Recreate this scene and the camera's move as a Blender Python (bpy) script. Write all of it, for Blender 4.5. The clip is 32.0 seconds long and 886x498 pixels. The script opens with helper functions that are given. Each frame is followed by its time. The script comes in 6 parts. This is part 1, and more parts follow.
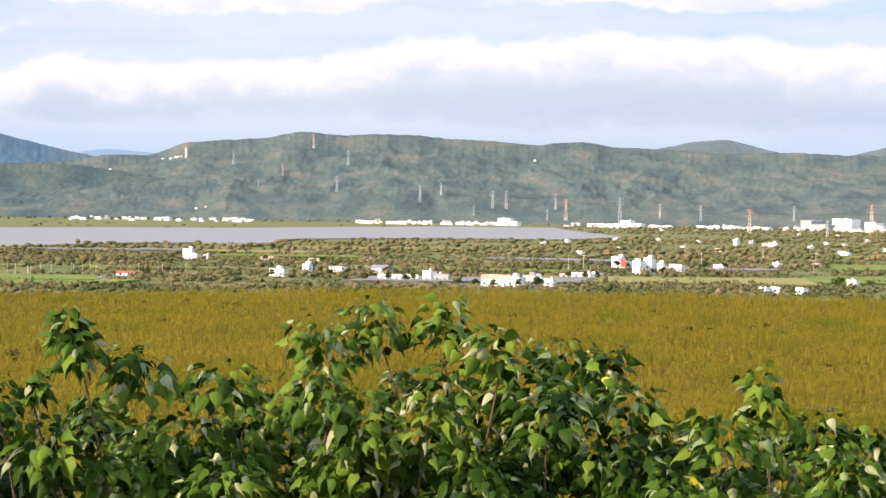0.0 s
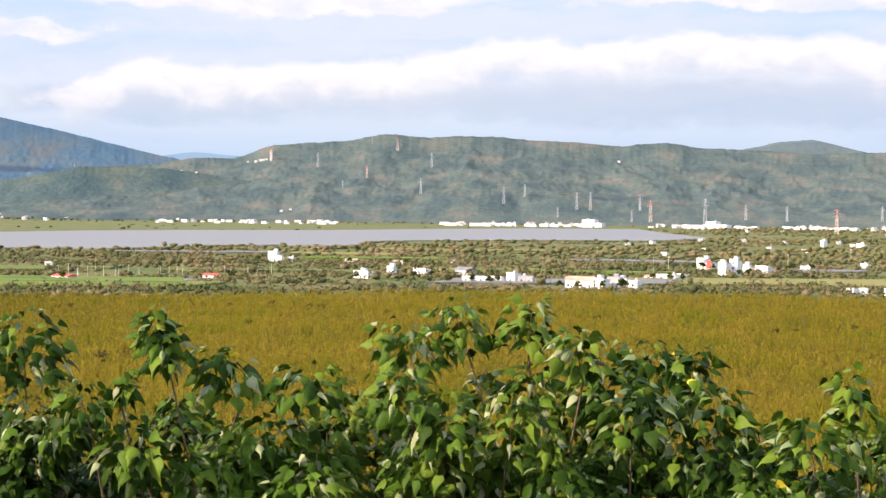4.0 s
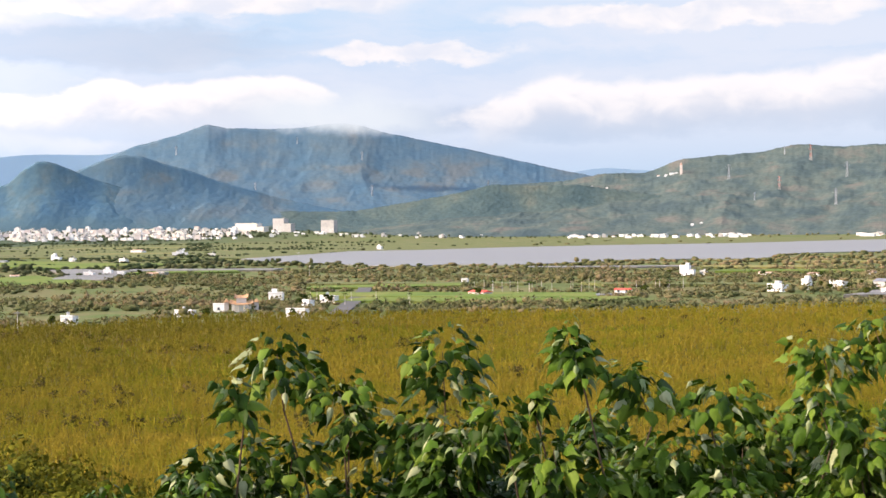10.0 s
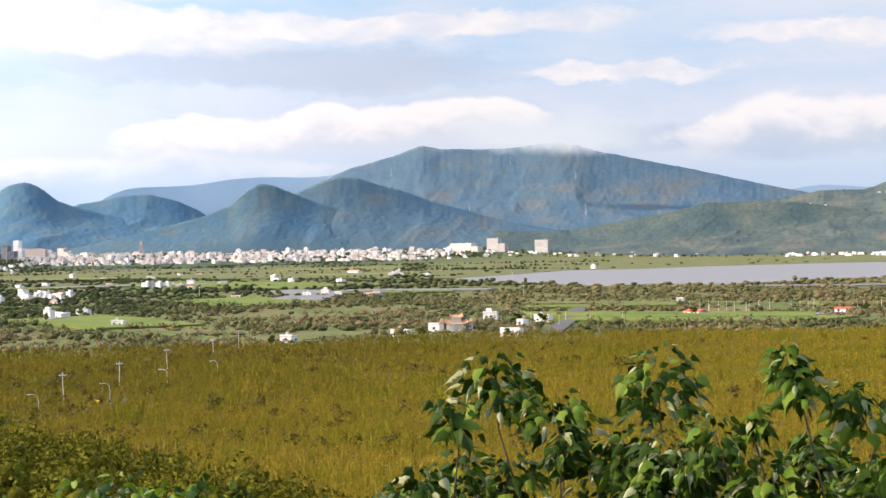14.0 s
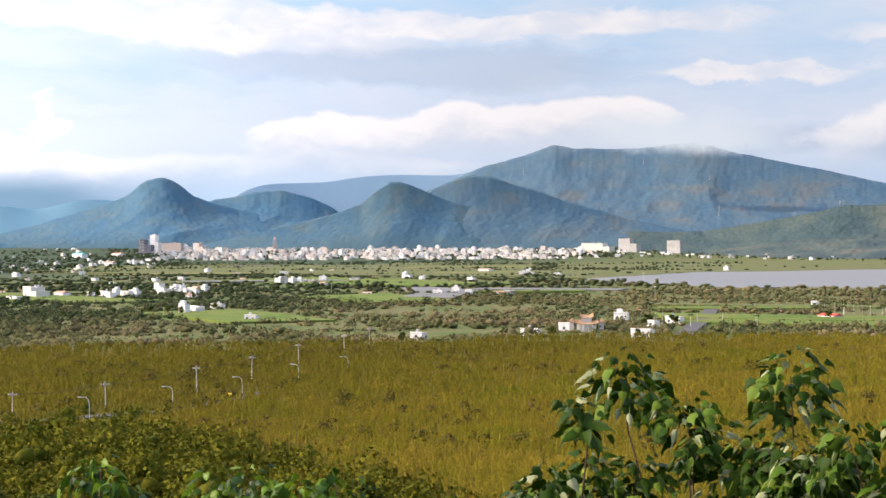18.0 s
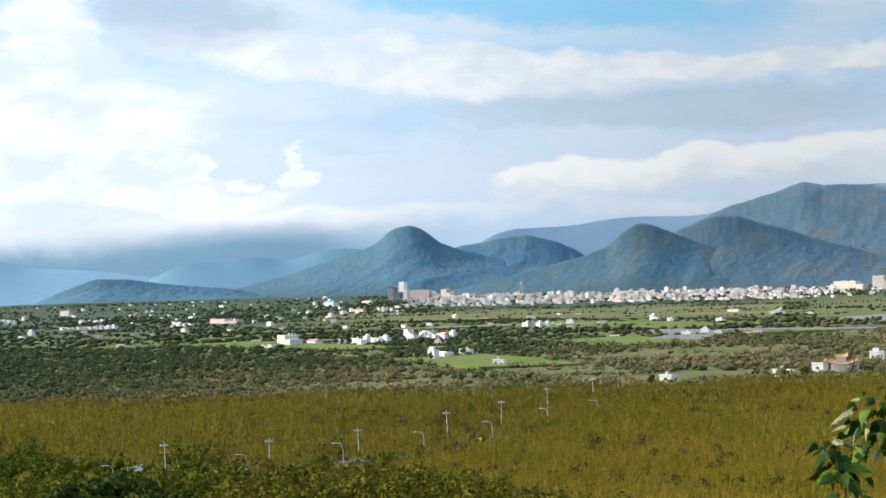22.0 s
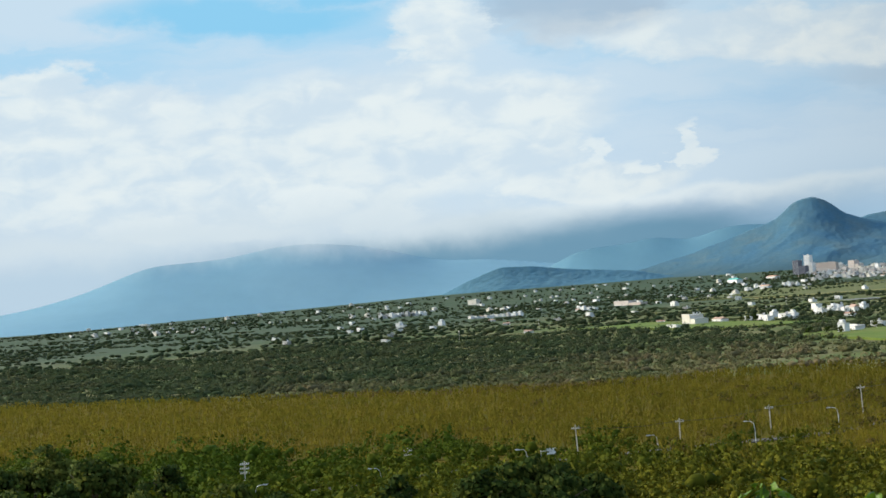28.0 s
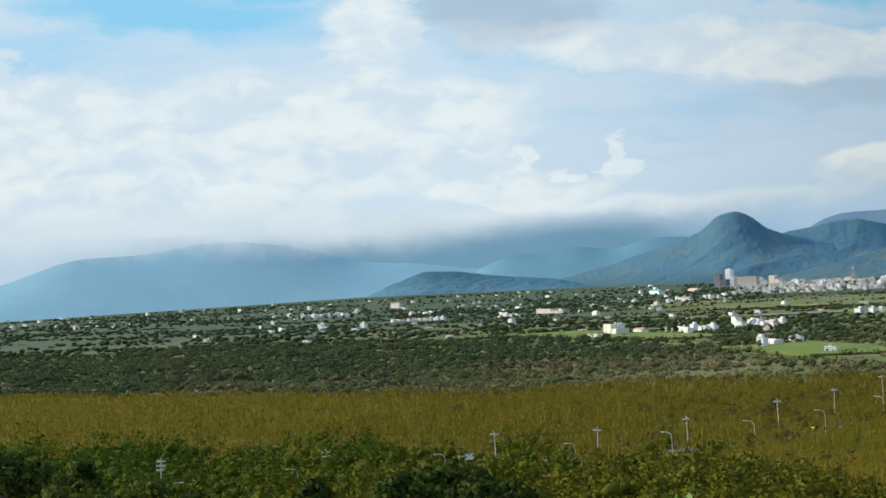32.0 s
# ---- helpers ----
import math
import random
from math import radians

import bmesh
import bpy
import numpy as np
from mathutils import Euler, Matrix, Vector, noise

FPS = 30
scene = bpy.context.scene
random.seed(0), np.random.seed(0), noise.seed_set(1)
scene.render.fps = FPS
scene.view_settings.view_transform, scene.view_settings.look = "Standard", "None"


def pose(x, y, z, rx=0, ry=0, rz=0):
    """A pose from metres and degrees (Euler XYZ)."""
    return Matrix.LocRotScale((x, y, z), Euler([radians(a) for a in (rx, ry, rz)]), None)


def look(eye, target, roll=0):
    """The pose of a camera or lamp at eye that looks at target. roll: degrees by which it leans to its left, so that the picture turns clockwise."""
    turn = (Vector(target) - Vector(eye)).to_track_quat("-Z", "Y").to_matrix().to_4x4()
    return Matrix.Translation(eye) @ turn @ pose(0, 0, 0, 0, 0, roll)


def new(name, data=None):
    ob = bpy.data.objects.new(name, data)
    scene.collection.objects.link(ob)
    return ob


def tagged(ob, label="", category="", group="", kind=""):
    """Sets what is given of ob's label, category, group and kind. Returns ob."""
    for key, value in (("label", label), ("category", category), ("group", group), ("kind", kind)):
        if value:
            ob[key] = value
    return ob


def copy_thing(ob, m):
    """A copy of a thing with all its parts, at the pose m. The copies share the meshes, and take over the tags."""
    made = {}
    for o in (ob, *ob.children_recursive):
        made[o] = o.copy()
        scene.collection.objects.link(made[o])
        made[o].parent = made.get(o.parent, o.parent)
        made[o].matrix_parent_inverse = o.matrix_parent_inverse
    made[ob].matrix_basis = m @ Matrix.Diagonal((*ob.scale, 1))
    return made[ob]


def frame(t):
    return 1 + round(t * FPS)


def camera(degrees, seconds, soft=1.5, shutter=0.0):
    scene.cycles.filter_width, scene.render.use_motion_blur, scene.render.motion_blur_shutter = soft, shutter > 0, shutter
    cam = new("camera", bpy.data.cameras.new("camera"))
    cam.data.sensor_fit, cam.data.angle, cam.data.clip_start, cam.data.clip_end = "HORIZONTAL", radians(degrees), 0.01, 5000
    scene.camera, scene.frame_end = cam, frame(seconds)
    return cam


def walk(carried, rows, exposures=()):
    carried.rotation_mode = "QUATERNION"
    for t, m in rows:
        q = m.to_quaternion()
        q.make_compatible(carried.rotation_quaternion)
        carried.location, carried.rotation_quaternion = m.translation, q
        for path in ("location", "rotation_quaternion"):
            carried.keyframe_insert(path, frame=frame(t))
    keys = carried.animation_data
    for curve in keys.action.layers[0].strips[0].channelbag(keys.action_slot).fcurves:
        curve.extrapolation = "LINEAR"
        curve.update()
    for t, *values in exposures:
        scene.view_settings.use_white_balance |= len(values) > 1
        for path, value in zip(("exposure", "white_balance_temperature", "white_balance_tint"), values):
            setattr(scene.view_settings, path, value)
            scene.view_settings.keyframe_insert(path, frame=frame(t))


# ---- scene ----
# camera, lens and the turning on the spot
EYE = Vector((0.0, 0.0, 48.0))
cam = camera(28.93, 32.0, soft=1.6)
TURN = [
    (0.0, -0.004, -1.58, 0.899), (0.5, -0.397, -1.619, 0.709), (1.0, -0.778, -1.569, 0.682),
    (1.5, -0.891, -1.597, 0.851), (2.0, -1.052, -1.571, 0.87), (2.5, -1.379, -1.654, 0.515),
    (3.0, -1.946, -1.621, 0.527), (3.5, -2.443, -1.542, 0.649), (5.5, -3.712, -1.642, 0.454),
    (6.0, -4.094, -1.667, 0.397), (6.5, -4.665, -1.761, 0.434), (7.0, -6.118, -1.808, -0.029),
    (7.5, -8.123, -1.018, -0.217), (8.0, -10.554, -0.994, -0.561), (8.5, -10.946, -0.85, -0.41),
    (9.0, -12.073, -0.672, -0.485), (9.5, -13.771, -0.606, -0.304), (10.0, -16.465, -1.092, -0.529),
    (10.5, -19.274, -1.315, -0.603), (11.0, -19.761, -1.368, -0.69), (11.5, -20.604, -1.279, -0.794),
    (12.0, -21.57, -1.308, -0.98), (12.5, -22.047, -1.191, -0.881), (13.0, -22.538, -0.866, -0.913),
    (13.5, -22.977, -0.514, -0.892), (14.0, -23.583, -0.353, -0.929), (14.5, -23.978, -0.368, -0.887),
    (16.5, -23.444, -1.018, 0.174), (17.0, -23.805, -0.075, 0.896), (17.5, -27.576, -0.524, -0.199),
    (18.0, -27.954, -0.353, -0.188), (18.5, -28.165, 0.022, -0.35), (19.0, -28.797, 0.171, -0.7),
    (19.5, -29.456, 0.264, -0.868), (20.0, -29.811, 0.466, -0.578), (20.5, -30.296, 0.545, -0.742),
    (21.0, -31.527, 0.964, -0.981), (21.5, -34.048, 1.119, -1.048), (22.0, -36.125, 1.218, -1.423),
    (22.5, -36.508, 1.408, -1.502), (23.0, -37.376, 1.81, -1.874), (23.5, -38.825, 2.073, -1.804),
    (24.0, -42.099, 2.073, -1.991), (24.5, -43.219, 2.125, -1.809), (25.0, -45.088, 1.367, -2.341),
    (25.5, -45.67, 1.424, -2.76), (26.0, -46.735, 1.514, -3.144), (26.5, -47.744, 1.615, -3.553),
    (28.5, -49.744, 1.048, -4.101), (29.0, -49.843, 0.851, -3.947), (29.5, -49.651, 0.787, -3.863),
    (30.0, -49.379, 0.796, -3.822), (30.5, -48.945, 0.877, -3.411), (31.0, -48.166, 1.099, -2.698),
    (31.5, -47.419, 1.368, -2.384), (32.0, -46.922, 1.216, -2.404),
]


def heading(az, el):
    a, e = radians(az), radians(el)
    return Vector((math.sin(a) * math.cos(e), math.cos(a) * math.cos(e), math.sin(e)))


walk(cam, [(t, look(EYE, EYE + heading(az, el), roll)) for t, az, el, roll in TURN],
     exposures=[(0, 0.84, 6850, 24), (14, 0.70, 6850, 24), (19, 0.55, 6650, 22), (22, 0.36, 6400, 15), (24, 0.18, 6280, 10), (29, 0.02, 6250, 8), (32, 0.03, 6250, 8)])

# ---- sky and sun ----
SUN_AZ, SUN_EL = -119.0, 27.0
world = bpy.data.worlds.new("sky")
scene.world = world
world.use_nodes = True
wt = world.node_tree
wt.nodes.clear()


class Maths:
    """Short way to write node arithmetic."""

    def __init__(self, tree):
        self.tree = tree

    def put(self, value, socket):
        if isinstance(value, (int, float)):
            socket.default_value = value
        else:
            self.tree.links.new(value, socket)

    def op(self, kind, a, b=0.0, c=None):
        n = self.tree.nodes.new("ShaderNodeMath")
        n.operation = kind
        self.put(a, n.inputs[0])
        self.put(b, n.inputs[1])
        if c is not None:
            self.put(c, n.inputs[2])
        return n.outputs[0]

    def ramp(self, value, low, high):
        n = self.tree.nodes.new("ShaderNodeMapRange")
        n.interpolation_type = "SMOOTHSTEP"
        self.put(value, n.inputs["Value"])
        n.inputs["From Min"].default_value = low
        n.inputs["From Max"].default_value = high
        return n.outputs["Result"]

    def mix(self, factor, a, b):
        n = self.tree.nodes.new("ShaderNodeMix")
        n.data_type = "RGBA"
        self.put(factor, n.inputs[0])
        for value, socket in ((a, n.inputs[6]), (b, n.inputs[7])):
            if isinstance(value, tuple):
                socket.default_value = (*value, 1)
            else:
                self.tree.links.new(value, socket)
        return n.outputs[2]

    def join(self, x, y, z):
        n = self.tree.nodes.new("ShaderNodeCombineXYZ")
        for value, socket in zip((x, y, z), n.inputs):
            self.put(value, socket)
        return n.outputs[0]

    def noise(self, vector, scale, detail=4.0, rough=0.5, warp=0.0):
        n = self.tree.nodes.new("ShaderNodeTexNoise")
        if vector is not None:
            self.tree.links.new(vector, n.inputs["Vector"])
        n.inputs["Scale"].default_value = scale
        n.inputs["Detail"].default_value = detail
        n.inputs["Roughness"].default_value = rough
        n.inputs["Distortion"].default_value = warp
        return n.outputs["Fac"]


def build_sky():
    m = Maths(wt)
    sky = wt.nodes.new("ShaderNodeTexSky")
    sky.sky_type, sky.sun_disc = "NISHITA", False
    sky.sun_elevation, sky.sun_rotation = radians(SUN_EL), radians(SUN_AZ)
    sky.dust_density, sky.air_density = 1.5, 1.2
    way = wt.nodes.new("ShaderNodeTexCoord").outputs["Generated"]
    split = wt.nodes.new("ShaderNodeSeparateXYZ")
    wt.links.new(way, split.inputs[0])
    x, y, z = split.outputs
    az = m.op("MULTIPLY", m.op("ARCTAN2", x, y), 57.2958)
    el = m.op("MULTIPLY", m.op("ARCSINE", z), 57.2958)
    # wind-torn edges: the same slow noise bends all cloud outlines
    bend = m.noise(m.join(m.op("MULTIPLY", az, 0.16), m.op("MULTIPLY", el, 0.45), 0.0), 1.0, 5.0, 0.55)
    bend2 = m.noise(m.join(m.op("MULTIPLY", az, 0.5), m.op("MULTIPLY", el, 1.0), 7.0), 1.0, 5.0, 0.6)
    elw = m.op("ADD", el, m.op("ADD", m.op("MULTIPLY", m.op("SUBTRACT", bend, 0.5), 1.5), m.op("MULTIPLY", m.op("SUBTRACT", bend2, 0.5), 1.1)))
    azw = m.op("ADD", az, m.op("MULTIPLY", m.op("SUBTRACT", bend2, 0.5), 4.0))

    def puff(a, e, ra, re, lean=0.0):
        """A soft oval of cloud round azimuth a and elevation e, in degrees."""
        da = m.op("SUBTRACT", azw, a)
        de = m.op("SUBTRACT", m.op("SUBTRACT", elw, e), m.op("MULTIPLY", da, lean))
        d = m.op("ADD", m.op("POWER", m.op("ABSOLUTE", m.op("DIVIDE", da, ra)), 2.0), m.op("POWER", m.op("ABSOLUTE", m.op("DIVIDE", de, re)), 2.0))
        return m.ramp(d, 1.5, 0.25)

    def total(values):
        out = values[0]
        for v in values[1:]:
            out = m.op("MAXIMUM", out, v)
        return out

    streak = m.noise(m.join(m.op("MULTIPLY", az, 0.07), m.op("MULTIPLY", elw, 0.55), 3.0), 1.0, 6.0, 0.55, 0.4)
    fleece = m.noise(m.join(m.op("MULTIPLY", az, 0.24), m.op("MULTIPLY", el, 0.6), 11.0), 1.0, 5.0, 0.52, 0.3)
    clear = m.mix(m.ramp(el, 0.5, 9.0), (0.62, 0.74, 0.90), (0.48, 0.76, 0.97))
    lit = m.mix(m.ramp(el, 10.0, 28.0), clear, sky.outputs[0])
    veil = m.op("MULTIPLY", m.ramp(m.op("ADD", streak, m.op("MULTIPLY", m.op("SUBTRACT", fleece, 0.5), 0.35)), 0.26, 0.58), 0.92)
    base = m.mix(veil, lit, (0.70, 0.84, 0.95))
    billow = m.noise(m.join(m.op("MULTIPLY", az, 0.34), m.op("MULTIPLY", el, 0.85), 19.0), 1.0, 5.0, 0.5, 0.4)
    lumps = m.noise(m.join(m.op("MULTIPLY", az, 0.85), m.op("MULTIPLY", el, 1.35), 23.0), 1.0, 4.0, 0.5, 0.5)
    grey = total([puff(*p) for p in [(7, 3.3, 14, 0.8), (-44.6, 8.8, 3.6, 1.3), (-45.4, 9.3, 2.6, 1.2), (-12, 3.2, 9, 0.7), (-29, 5.7, 7.5, 0.75, -0.02)]])
    base = m.mix(m.op("MULTIPLY", grey, 0.46), base, (0.43, 0.58, 0.73))
    mass = total([puff(*p) for p in [(-56, 4.0, 11, 1.5), (-51, 5.6, 8, 1.8), (-61, 6.0, 5, 1.6), (-49, 8.6, 1.7, 1.4), (-38, 7.4, 9, 1.0, -0.1), (-26, 7.1, 9, 0.55), (-8, 6.6, 7, 0.5), (8, 6.9, 6, 0.5), (-17.5, 5.4, 3.6, 0.35), (-44.5, 3.2, 3.5, 0.8), (-48, 4.6, 4.0, 1.5), (-62.5, 7.6, 2.5, 0.6)]])
    body = m.op("MULTIPLY", m.ramp(m.op("MULTIPLY", mass, m.op("ADD", 0.2, m.op("ADD", m.op("MULTIPLY", fleece, 0.8), m.op("MULTIPLY", lumps, 0.6)))), 0.12, 0.85), 0.9)
    shade = m.ramp(m.op("ADD", m.op("MULTIPLY", billow, 0.6), m.op("MULTIPLY", lumps, 0.5)), 0.42, 0.68)
    base = m.mix(body, base, m.mix(shade, (0.95, 1.0, 0.98), (0.74, 0.855, 0.935)))

    base = m.mix(m.op("MULTIPLY", puff(-44.4, 8.9, 3.0, 1.1), 0.5), base, (0.45, 0.56, 0.68))

    def bank(under, tops, thick, rag, soft, full=0.95):
        """A bank of cumulus over `under`: a crisp billowing top edge through (azimuth, elevation) points, melting away below."""
        line = wt.nodes.new("ShaderNodeValToRGB")
        wt.links.new(m.op("DIVIDE", m.op("ADD", az, 75.0), 100.0), line.inputs[0])
        knots = line.color_ramp.elements
        for k, (a, e) in enumerate(tops):
            knot = knots[k] if k < 2 else knots.new(1.0)
            knot.position = (a + 75.0) / 100.0
            knot.color = (e / 10.0, e / 10.0, e / 10.0, 1)
        edge = m.op("ADD", m.op("MULTIPLY", line.outputs[0], 10.0), m.op("ADD", m.op("MULTIPLY", m.op("SUBTRACT", lumps, 0.5), rag), m.op("MULTIPLY", m.op("SUBTRACT", bend2, 0.5), rag * 0.5)))
        deep = m.op("SUBTRACT", edge, el)
        ends = m.op("MULTIPLY", m.ramp(azw, tops[0][0], tops[0][0] + 1.6), m.ramp(azw, tops[-1][0], tops[-1][0] - 1.6))
        cover = m.op("MULTIPLY", m.ramp(deep, 0.0, soft), m.ramp(m.op("ADD", deep, m.op("MULTIPLY", m.op("SUBTRACT", billow, 0.5), thick)), thick * 2.4, thick * 0.9))
        cover = m.op("MULTIPLY", m.op("MULTIPLY", cover, ends), full)
        dusk = m.ramp(m.op("ADD", deep, m.op("MULTIPLY", m.op("SUBTRACT", lumps, 0.5), thick * 1.3)), thick * 0.45, thick * 1.9)
        return m.mix(cover, under, m.mix(dusk, (0.97, 1.02, 1.0), (0.66, 0.77, 0.86)))

    base = bank(base, [(-52, 2.2), (-43.2, 2.75), (-40.5, 2.95), (-38.5, 2.81), (-35.4, 2.92), (-33.7, 2.88), (-32.5, 3.4), (-31.4, 3.1), (-29.2, 2.85), (-26, 2.5)], 0.6, 0.5, 0.35, 0.65)
    base = bank(base, [(-16.5, 3.4), (-14.2, 4.2), (-12.7, 4.9), (-11.2, 4.55), (-8.9, 4.62), (-6.4, 4.8), (-4.3, 4.8), (-2.9, 5.15), (-0.9, 5.64), (2.1, 5.45), (5.4, 5.88), (7.7, 5.64), (10.2, 5.75), (11.4, 5.36), (14.3, 5.45), (22, 5.5)], 1.0, 0.6, 0.4, 0.85)
    base = bank(base, [(-35, 3.5), (-33.6, 4.0), (-31.7, 4.35), (-30.4, 4.12), (-29, 4.2), (-27.6, 4.72), (-26.6, 4.5), (-24.7, 4.57), (-23.2, 4.75), (-21.7, 4.85), (-20.5, 4.55), (-19.8, 4.1), (-19.2, 3.2)], 0.9, 0.5, 0.22)
    small = total([puff(*p) for p in [(-44.0, 4.2, 0.6, 0.5), (-42.4, 3.65, 0.8, 0.22), (-40.95, 4.0, 0.45, 0.75), (-59, 2.5, 1.8, 0.5), (-53.6, 3.1, 1.6, 0.6), (-51.4, 2.5, 1.5, 0.5), (-56.5, 2.3, 2.4, 0.4)]])
    base = m.mix(m.op("MULTIPLY", m.ramp(m.op("MULTIPLY", small, m.op("ADD", 0.4, lumps)), 0.1, 1.1), 0.75), base, (0.97, 1.02, 1.0))
    blue = total([puff(*p) for p in [(-32, 9.3, 7.5, 0.85, -0.08), (-55.5, 9.4, 5, 0.8), (-52, 10.4, 3, 0.7)]])
    base = m.mix(m.op("MULTIPLY", blue, 0.92), base, (0.30, 0.69, 0.97))
    west = m.ramp(az, -34.0, -41.0)
    gloom = m.op("MULTIPLY", m.ramp(m.op("ADD", el, m.op("MULTIPLY", m.op("SUBTRACT", bend, 0.5), 1.2)), 2.5, 1.3), m.op("SUBTRACT", 0.95, m.op("MULTIPLY", m.ramp(az, -50.0, -62.0), 0.75)))
    low = m.op("ADD", m.op("MULTIPLY", m.op("MULTIPLY", m.ramp(el, 3.9, 0.3), 0.84), m.op("SUBTRACT", 1.0, west)), m.op("MULTIPLY", gloom, west))
    base = m.mix(low, base, m.mix(west, (0.43, 0.675, 0.89), (0.17, 0.345, 0.48)))
    # the clouds are brighter towards the sun's side
    glow = m.op("ADD", 1.0, m.op("MULTIPLY", m.ramp(az, -22.0, -48.0), 0.44))
    scale = wt.nodes.new("ShaderNodeVectorMath")
    scale.operation = "SCALE"
    wt.links.new(base, scale.inputs[0])
    wt.links.new(glow, scale.inputs["Scale"])
    base = scale.outputs[0]
    bg = wt.nodes.new("ShaderNodeBackground")
    wt.links.new(base, bg.inputs["Color"])
    bg.inputs["Strength"].default_value = 0.6
    out = wt.nodes.new("ShaderNodeOutputWorld")
    wt.links.new(bg.outputs[0], out.inputs["Surface"])


build_sky()
sun_data = bpy.data.lights.new("sun", "SUN")
sun_data.energy, sun_data.angle, sun_data.color = 5.0, radians(0.6), (1.0, 0.86, 0.64)
sun = new("sun", sun_data)
sun.matrix_world = look(EYE + heading(SUN_AZ, SUN_EL) * 50, EYE)

# ---- materials ----


def material(name, tones, scale=1.0, rough=0.85, fine=6.0, bump=0.0, bump_size=0.0, metal=0.0, island=0.0, spread=0.0, second=0.12, gloss=0.3, clear=0.0, stem=None, west=None):
    """Two to four tones blended by coarse noise, with finer mottling, at sizes in metres."""
    mat = bpy.data.materials.new(name)
    mat.use_nodes = True
    tree = mat.node_tree
    m = Maths(tree)
    shader = tree.nodes["Principled BSDF"]
    place = tree.nodes.new("ShaderNodeNewGeometry")
    where = place.outputs["Position"]
    coarse = m.noise(where, 1.0 / scale, 5.0, 0.55, 0.3)
    ramp = tree.nodes.new("ShaderNodeValToRGB")
    ramp.color_ramp.elements[0].color = (*tones[0], 1)
    ramp.color_ramp.elements[1].color = (*tones[-1], 1)
    ramp.color_ramp.elements[0].position, ramp.color_ramp.elements[1].position = 0.33, 0.67
    for i, tone in enumerate(tones[1:-1]):
        e = ramp.color_ramp.elements.new(0.33 + 0.34 * (i + 1) / (len(tones) - 1))
        e.color = (*tone, 1)
    value = coarse
    if island:
        value = m.op("ADD", value, m.op("MULTIPLY", m.op("SUBTRACT", place.outputs["Random Per Island"], 0.5), island))
    if spread:
        info = tree.nodes.new("ShaderNodeObjectInfo")
        value = m.op("ADD", value, m.op("MULTIPLY", m.op("SUBTRACT", info.outputs["Random"], 0.5), spread))
    tree.links.new(value, ramp.inputs[0])
    grain = m.noise(where, fine / scale, 4.0, 0.6)
    hue = tree.nodes.new("ShaderNodeHueSaturation")
    tree.links.new(ramp.outputs[0], hue.inputs["Color"])
    tree.links.new(m.op("ADD", 1.0 - second, m.op("MULTIPLY", grain, 2 * second)), hue.inputs["Value"])
    tone = hue.outputs[0]
    # Westward tone: cloud shade and haze mixed into the colour; thicket is greener there.
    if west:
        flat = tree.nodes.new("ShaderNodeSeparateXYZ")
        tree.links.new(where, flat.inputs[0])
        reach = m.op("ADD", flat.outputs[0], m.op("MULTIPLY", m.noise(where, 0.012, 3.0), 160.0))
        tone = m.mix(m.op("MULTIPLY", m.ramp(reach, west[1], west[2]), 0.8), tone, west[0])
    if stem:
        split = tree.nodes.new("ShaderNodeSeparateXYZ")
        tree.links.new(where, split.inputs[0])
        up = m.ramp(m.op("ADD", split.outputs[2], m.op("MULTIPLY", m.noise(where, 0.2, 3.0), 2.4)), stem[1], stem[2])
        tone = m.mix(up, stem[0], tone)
    tree.links.new(tone, shader.inputs["Base Color"])
    if clear:
        thin = tree.nodes.new("ShaderNodeBsdfTranslucent")
        tree.links.new(tone, thin.inputs["Color"])
        both = tree.nodes.new("ShaderNodeMixShader")
        both.inputs[0].default_value = clear
        tree.links.new(shader.outputs[0], both.inputs[1])
        tree.links.new(thin.outputs[0], both.inputs[2])
        tree.links.new(both.outputs[0], tree.nodes["Material Output"].inputs["Surface"])
    shader.inputs["Roughness"].default_value = rough
    shader.inputs["Metallic"].default_value = metal
    shader.inputs["Specular IOR Level"].default_value = gloss
    if bump:
        b = tree.nodes.new("ShaderNodeBump")
        b.inputs["Strength"].default_value = 1.0
        b.inputs["Distance"].default_value = bump
        tree.links.new(m.noise(where, 1.0 / (bump_size or scale / fine), 5.0, 0.65), b.inputs["Height"])
        tree.links.new(b.outputs[0], shader.inputs["Normal"])
    return mat


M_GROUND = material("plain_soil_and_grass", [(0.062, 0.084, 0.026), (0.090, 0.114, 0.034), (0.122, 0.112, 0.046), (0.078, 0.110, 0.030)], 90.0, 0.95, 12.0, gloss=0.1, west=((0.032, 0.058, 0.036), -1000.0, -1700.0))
M_EARTH = material("scrub_floor", [(0.080, 0.066, 0.007), (0.100, 0.080, 0.008), (0.062, 0.062, 0.006)], 30.0, 0.95, 14.0, gloss=0.05)
M_MEADOW = material("wet_meadow", [(0.074, 0.094, 0.032), (0.116, 0.126, 0.046), (0.092, 0.106, 0.038), (0.165, 0.138, 0.070)], 45.0, 0.95, 8.0, gloss=0.1)
M_CROP = material("young_crop", [(0.070, 0.118, 0.020), (0.105, 0.145, 0.028), (0.140, 0.148, 0.040)], 40.0, 0.95, 10.0, gloss=0.1)
M_HAY = material("dry_field", [(0.20, 0.17, 0.06), (0.15, 0.16, 0.05)], 40.0, 0.95, 10.0, gloss=0.1)
M_ASPHALT = material("asphalt", [(0.055, 0.055, 0.055), (0.085, 0.08, 0.075)], 12.0, 0.9, 10.0)
